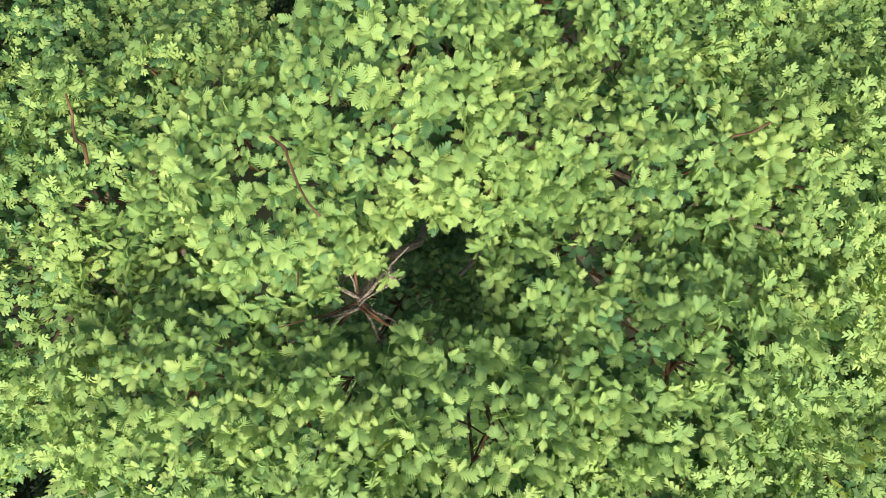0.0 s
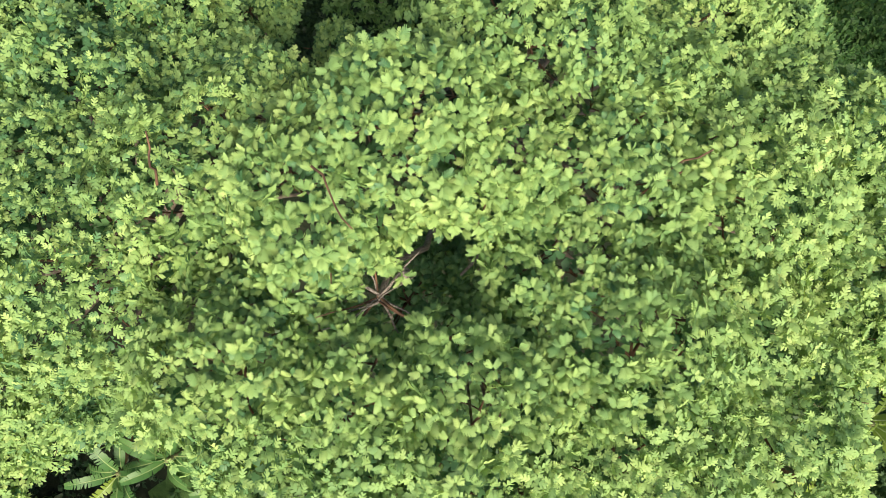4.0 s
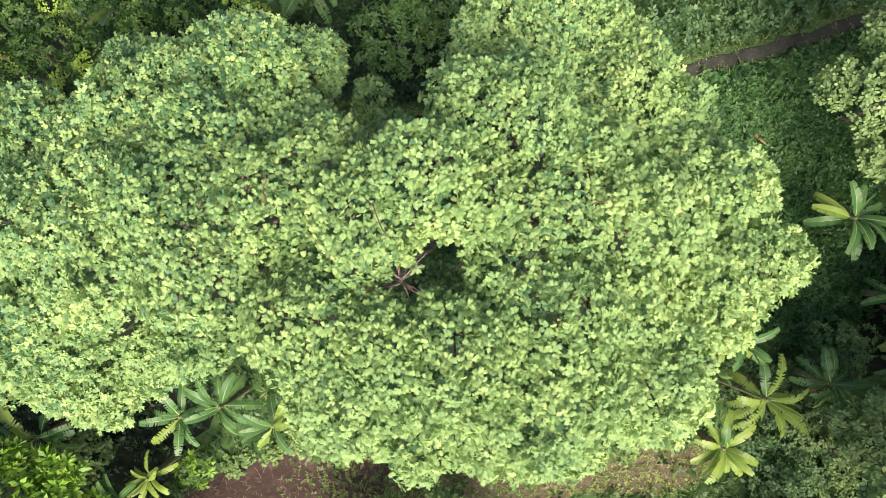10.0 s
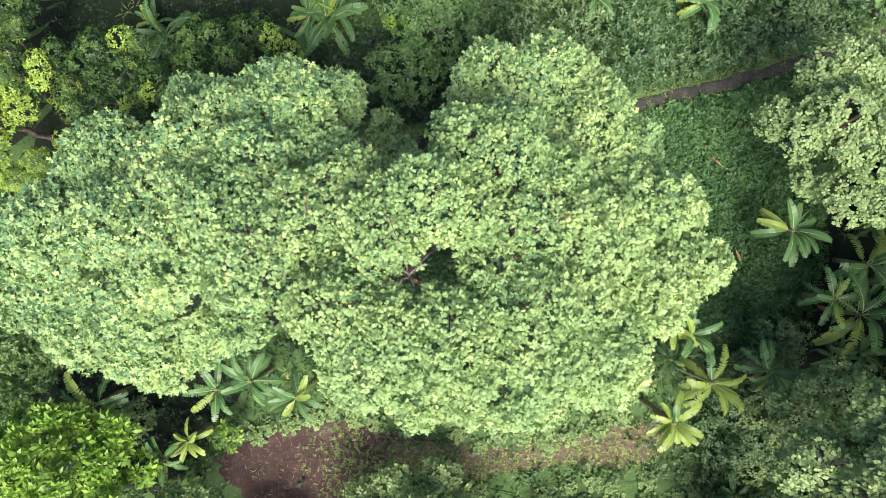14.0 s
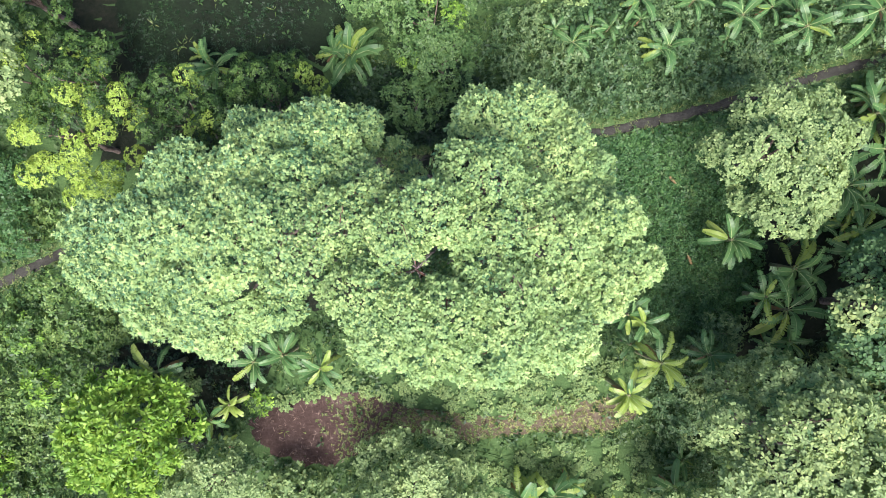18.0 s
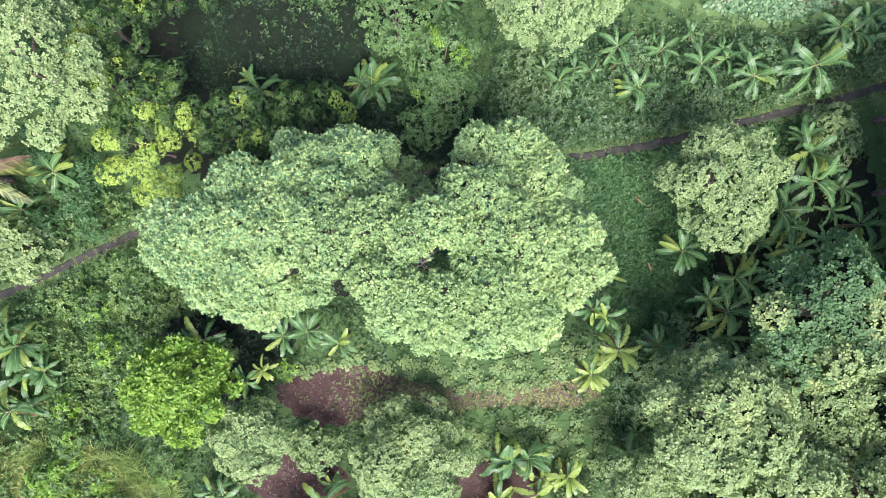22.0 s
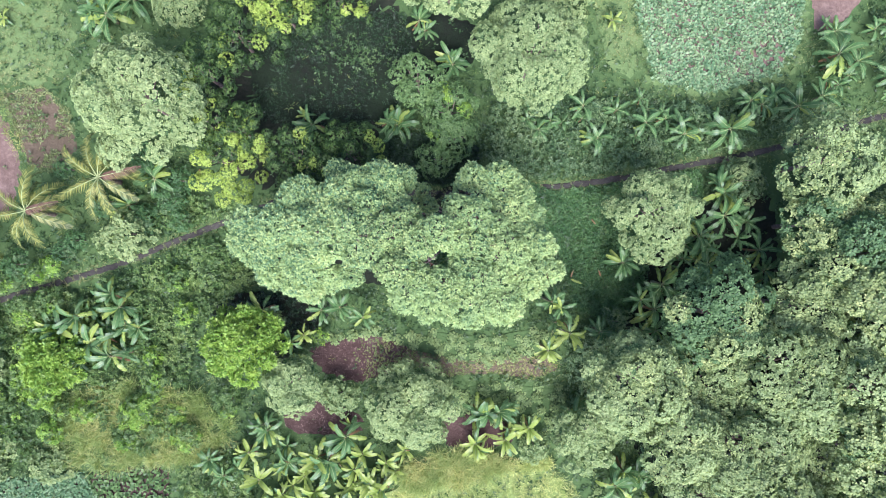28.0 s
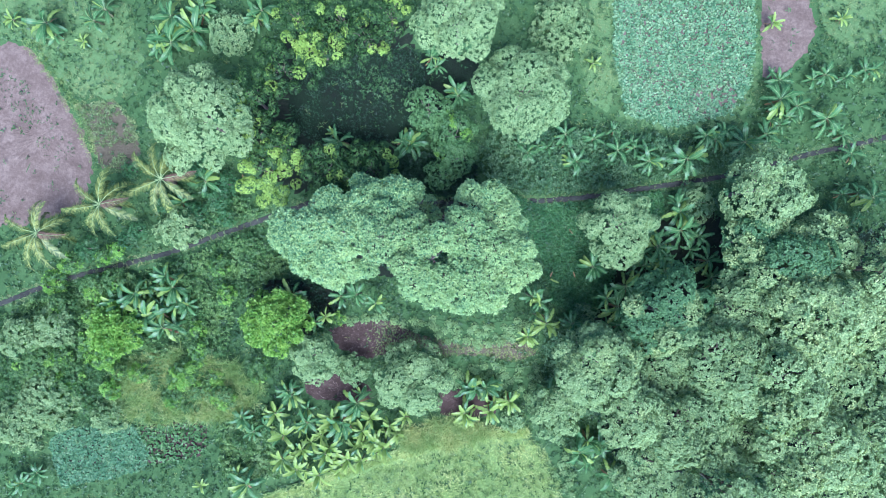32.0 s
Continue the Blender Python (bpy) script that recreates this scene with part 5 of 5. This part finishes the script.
def within(poly, n, seed):
    g = np.random.default_rng(seed)
    lo, hi = np.min(poly, 0), np.max(poly, 0)
    x, y = g.uniform(lo[0], hi[0], n), g.uniform(lo[1], hi[1], n)
    ok = in_poly(x, y, poly)
    return x[ok], y[ok], np.random.default_rng(seed + 1)


def in_any(x, y, polys):
    out = np.zeros(len(x), bool)
    for q in polys:
        out |= in_poly(x, y, q)
    return out


def under_crowns(x, y):
    out = np.zeros(len(x), bool)
    ragged = np.random.default_rng(9).uniform(0.55, 1.1, len(x))
    for cx, cy, r in COVERED:
        out |= (x - cx) ** 2 + (y - cy) ** 2 < (r * ragged) ** 2
    return out


COVERED = [(t[0], t[1], 0.4 * t[2]) for t in PALE_TREES] + [(t[0], t[1], 0.95 * t[2]) for t in MANGO + YELLOW] + [(t[0], t[1], 0.7 * t[2]) for t in FOREST_A + FOREST_B] + [(t[0], t[1], 0.4 * t[2]) for t in EAST_PLAN + WEST_PLAN]


def swell(x, y, seed):
    return bumpy(np.column_stack([x, y, 0 * x]), seed, 0.9)


def ground_cover():
    x, y, g = sample(38000, 31)
    open_sky = ~under_crowns(x, y)
    x, y = x[open_sky], y[open_sky]
    bare, lawn = in_any(x, y, BARE), in_any(x, y, LAWNS)
    thin = in_any(x, y, THIN)
    ok = (~thin | (g.random(len(x)) < 0.22)) & (~in_poly(x, y, CLEARING) | (g.random(len(x)) < 0.2)) & (~bare | (g.random(len(x)) < 0.03)) & (~lawn | (g.random(len(x)) < 0.55)) & (path_gap(x, y) > 0.42)
    x, y = x[ok], y[ok]
    h = np.clip(0.16 + 0.13 * swell(x, y, 3) + g.normal(0, 0.07, len(x)), 0.03, 0.6)
    cover("weeds", x, y, ground_z(x, y) + h, OVAL, M_WEED, 4, 0.25, (-0.1, 0.7), "low leafy green weeds covering the ground", "weeds", 32, 0.4)
    x, y, g = sample(75000, 45)                              # finer herbs round the great trees
    ok = (np.abs(x) < 24) & (np.abs(y) < 14) & ~under_crowns(x, y) & ~in_any(x, y, BARE + THIN) & (path_gap(x, y) > 0.36)
    x, y = x[ok], y[ok]
    cover("herbs", x, y, ground_z(x, y) + np.clip(0.08 + 0.08 * swell(2 * x, 2 * y, 4), 0.02, 0.3), OVAL, M_WEED, 5, 0.15, (-0.1, 0.6), "small-leaved green herbs close to the ground", "weeds", 46, 0.4)
    x, y, g = within(CLEARING, 5200, 51)                      # herbs darkened as shade and a few paler plants in the clearing
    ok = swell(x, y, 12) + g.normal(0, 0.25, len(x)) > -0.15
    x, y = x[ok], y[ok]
    cover("clearing_herbs", x, y, ground_z(x, y) + 0.08, OVAL, M_SHADE_HERB, 5, 0.13, (-0.1, 0.6), "low herbs in a clearing, darkened as shade", "weeds", 52, 0.4)
    x, y, g = within(CLEARING, 3000, 83)                      # more of the shade-darkened herbs over the northern half
    ok = (y + g.normal(0, 1.2, len(x)) > 14.2) & (swell(x, y, 23) > -0.3)
    x, y = x[ok], y[ok]
    cover("clearing_herbs", x, y, ground_z(x, y) + 0.1, OVAL, M_SHADE_HERB, 5, 0.13, (-0.1, 0.6), "low green herbs in a clearing, darkened as shade", "weeds", 84, 0.4)
    g = np.random.default_rng(47)
    x, y = g.normal(-8.3, 1.9, 230), g.normal(14.6, 1.3, 230)
    ok = in_poly(x, y, CLEARING) & (swell(2 * x, 2 * y, 11) > -0.2)
    x, y = x[ok], y[ok]
    cover("clearing_plants", x, y, ground_z(x, y) + 0.25, OVAL, M_WEED, 5, 0.22, (-0.1, 0.6), "scattered leafy plants in a dark clearing", "weeds", 48, 0.4)
    x, y, g = within(EAST_IVY, 9000, 63)                      # creeper mat beside the great trees
    cover("creeper", x, y, ground_z(x, y) + np.clip(0.2 + 0.12 * swell(2 * x, 2 * y, 17) + g.normal(0, 0.05, len(x)), 0.05, 0.5), OVAL, M_IVY, 6, 0.15, (-0.1, 0.6), "dense mat of green creeper leaves", "creeper", 64, 0.4)
    x, y, g = within(NORTH_IVY, 5200, 67)
    ok = path_gap(x, y) > 0.45
    x, y = x[ok], y[ok]
    cover("creeper", x, y, ground_z(x, y) + np.clip(0.16 + 0.1 * swell(2 * x, 2 * y, 19) + 0.03 * swell(5 * x, 5 * y, 20), 0.04, 0.5), WIDE, M_IVY, 5, 0.15, (-0.1, 0.5), "dense mat of green creeper leaves beside the footpath", "creeper", 68, 0.4)
    x, y, g = within(WEST_SHADE, 700, 71)                    # herbs coloured dark as shade below the bananas by the lime green tree
    cover("undergrowth", x, y, ground_z(x, y) + np.clip(0.3 + 0.25 * swell(2 * x, 2 * y, 22) + g.normal(0, 0.08, len(x)), 0.05, 0.9), OVAL, M_SHADE_HERB, 6, 0.18, (-0.1, 0.6), "leafy undergrowth below banana plants, darkened as shade", "undergrowth", 72, 0.4)
    # undergrowth whose dark leaf colour paints the great trees' shade
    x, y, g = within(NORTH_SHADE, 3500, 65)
    cover("undergrowth", x, y, ground_z(x, y) + np.clip(0.5 + 0.4 * swell(2 * x, 2 * y, 18) + g.normal(0, 0.1, len(x)), 0.05, 1.2), OVAL, M_SHADE_HERB, 6, 0.2, (-0.1, 0.6), "leafy undergrowth beside the great trees, darkened as shade", "undergrowth", 66, 0.4)
    x, y, g = within(LAWN_S, 9000, 53)                        # taller grass lying in swirls over the southern field
    cover("meadow_grass", x, y, ground_z(x, y) + 0.04, oval(0.035, 0.45), M_MEADOW, 5, 0.42, (0.2, 0.9), "yellow-green meadow grass lying in swirls", "grass", 54, 0.4)
    g = np.random.default_rng(81)                             # pale grass standing on the bank
    line = smooth_line(BANK, 90)
    x, y = np.repeat(line, 6, 0).T + g.normal(0, 0.22, (2, len(line) * 6))
    cover("bank_grass", x, y, ground_z(x, y) + 0.2, oval(0.05, 0.35), M_MEADOW, 5, 0.3, (0.3, 1.0), "pale grass on the low bank", "grass", 82, 0.35)
    x, y, g = within(FIELD_EDGE, 2600, 55)                    # straw and weeds on the edge of the bare field
    cover("field_edge_grass", x, y, ground_z(x, y) + 0.03, oval(0.04, 0.35), M_STRAW, 5, 0.3, (0.1, 0.8), "dry grass along the edge of the bare field", "grass", 56, 0.4)
    x, y, g = within(WEST_FALLOW, 1200, 61)
    ok = swell(x, y, 16) > -0.3
    x, y = x[ok], y[ok]
    cover("fallow_weeds", x, y, ground_z(x, y) + 0.03, SLIM, M_TURF, 6, 0.24, (0.1, 0.8), "pale weeds on the fallow plot", "weeds", 62, 0.4)
    x, y, g = within(WEST_FIELD, 1500, 57)
    ok = swell(x, y, 15) > 0.3
    x, y = x[ok], y[ok]
    cover("field_weeds", x, y, ground_z(x, y) + 0.03, OVAL, M_WEED, 5, 0.16, (-0.1, 0.6), "sparse weeds on the bare field", "weeds", 58, 0.4)
    # shade between grove trees put into the leaf colour
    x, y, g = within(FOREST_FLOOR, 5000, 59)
    cover("forest_undergrowth", x, y, ground_z(x, y) + 0.3 * g.random(len(x)), OVAL, M_SHADE_HERB, 5, 0.3, (-0.1, 0.7), "undergrowth between the grove trees, darkened as shade", "weeds", 60, 0.4)
    x, y, g = sample(10000, 33)
    bare = in_any(x, y, BARE)
    ok = (~bare | (g.random(len(x)) < 0.06)) & (~in_any(x, y, THIN + [EAST_IVY]) | (g.random(len(x)) < 0.12)) & (path_gap(x, y) > 0.38)
    x, y = x[ok], y[ok]
    cover("grass", x, y, ground_z(x, y) - 0.02, oval(0.05, 0.35), M_GRASS, 6, 0.34, (0.5, 1.2), "tufts of green grass among the weeds", "grass", 34, 0.3)
    x, y, g = sample(170000, 35)
    ok = in_any(x, y, SCRUB) & (path_gap(x, y) > 0.6)
    x, y = x[ok], y[ok]
    h = np.clip(0.65 + 0.75 * swell(1.3 * x, 1.3 * y, 8) + 0.35 * swell(4 * x, 4 * y, 9) - np.abs(g.normal(0, 0.12, len(x))), 0.1, 1.6)
    green = in_any(x, y, [SCRUB[0], SCRUB[3]])
    for sel, mat, words in ((~green, M_SCRUB, "waist-high tangled yellow-green scrub"), (green, M_THICKET, "low green thicket between footpath and banana plants")):
        cover("scrub", x[sel], y[sel], ground_z(x[sel], y[sel]) + h[sel], OVAL, mat, 8, 0.18, (-0.1, 0.6), words, "scrub", 36, 0.5)
    for k, poly in enumerate(TALL_GRASS):                    # long blades arching out of clumps
        cx, cy, g = within(poly, 300 if k == 0 else 170, 37 + k)
        n = 9
        x, y = np.repeat(cx, n) + g.normal(0, 0.2, len(cx) * n), np.repeat(cy, n) + g.normal(0, 0.2, len(cx) * n)
        long = np.repeat(g.uniform(0.7, 1.35, len(cx)), n)
        cover("tall_grass", x, y, ground_z(x, y) + 0.3 * long, ARCH, M_STRAW, 7, 0.85, (0.25, 1.1), "tall yellowish green grass in arching clumps", "grass", 38 + k, 0.35)

    x, y, g = sample(90000, 39)                              # short turf on the lawns
    ok = in_any(x, y, LAWNS) & ~in_any(x, y, [CROP_NE, SOIL_NE]) & (swell(x, y, 21) + g.normal(0, 0.3, len(x)) > -0.5)
    x, y = x[ok], y[ok]
    cover("turf", x, y, ground_z(x, y) + 0.02, oval(0.06, 0.3), M_TURF, 5, 0.2, (0.3, 1.0), "short light green turf", "grass", 40, 0.3)
    x, y, g = sample(330000, 49)                             # light grass verges of the footpath
    near = np.abs(x) < 50
    d = np.where(near, path_gap(x, y), 9)
    ok = (d > 0.3) & (d < 0.58)
    x, y = x[ok], y[ok]
    cover("verge_grass", x, y, ground_z(x, y) + 0.02, oval(0.09, 0.3), M_TURF, 6, 0.12, (0.2, 0.9), "light grass verge along the footpath", "grass", 50, 0.3)
    x, y, g = sample(110000, 41)                              # straw and twigs left on the dug plot
    ok = in_poly(x, y, RED_FIELD) | in_poly(x, y, SOIL_SOUTH) | in_poly(x, y, FIELD_STRIP)
    x, y = x[ok], y[ok]
    cover("litter", x, y, ground_z(x, y) + 0.05, oval(0.035, 0.0), M_LITTER, 1, 0.26, (-0.05, 0.1), "dry straw and twigs on bare soil", "litter", 42, 0.1)
    x, y, g = sample(300000, 43)                             # seedlings on the half-overgrown soil
    ok = in_poly(x, y, FIELD_STRIP) | (in_poly(x, y, RED_FIELD) & (x > RED_FIELD[0][0] + 5.3 + g.normal(0, 0.9, len(x))))
    x, y = x[ok], y[ok]
    cover("seedlings", x, y, ground_z(x, y) + 0.05, OVAL, M_GRASS, 5, 0.1, (0.0, 0.6), "small green seedlings on the soil", "seedlings", 44, 0.3)


ground_cover()

# ---------------------------------------------------------------- fallen banana leaves
for k, (x, y, turn, key) in enumerate(((11.9, 3.0, 40, "dry"), (12.3, -0.4, 200, "dry"), (11.2, -1.7, 75, "young"), (10.4, -0.6, 160, "dry"), (-19.5, 4.6, 20, "dry"))):
    v, f, m = banana_leaf("dry" if key == "dry" else "whole", 80 + k)
    v = np.array(v) * (0.8, 1.0, 0.12)
    v[:, 2] -= v[:, 2].min()
    me = np_mesh("fallen_leaf", v, f, [M_DEAD if key == "dry" else M_BANY, M_RIB], m)
    ob = new("fallen_leaf", me)
    ob.matrix_world = pose(x, y, float(ground_z(x, y)) + 0.32, 0, 0, turn) @ Matrix.Diagonal((1.1, 1.1, 1.1, 1))
    tagged(ob, "dry fallen banana leaf lying on the weeds" if key == "dry" else "pale fallen banana leaf lying on the weeds", "leaf")
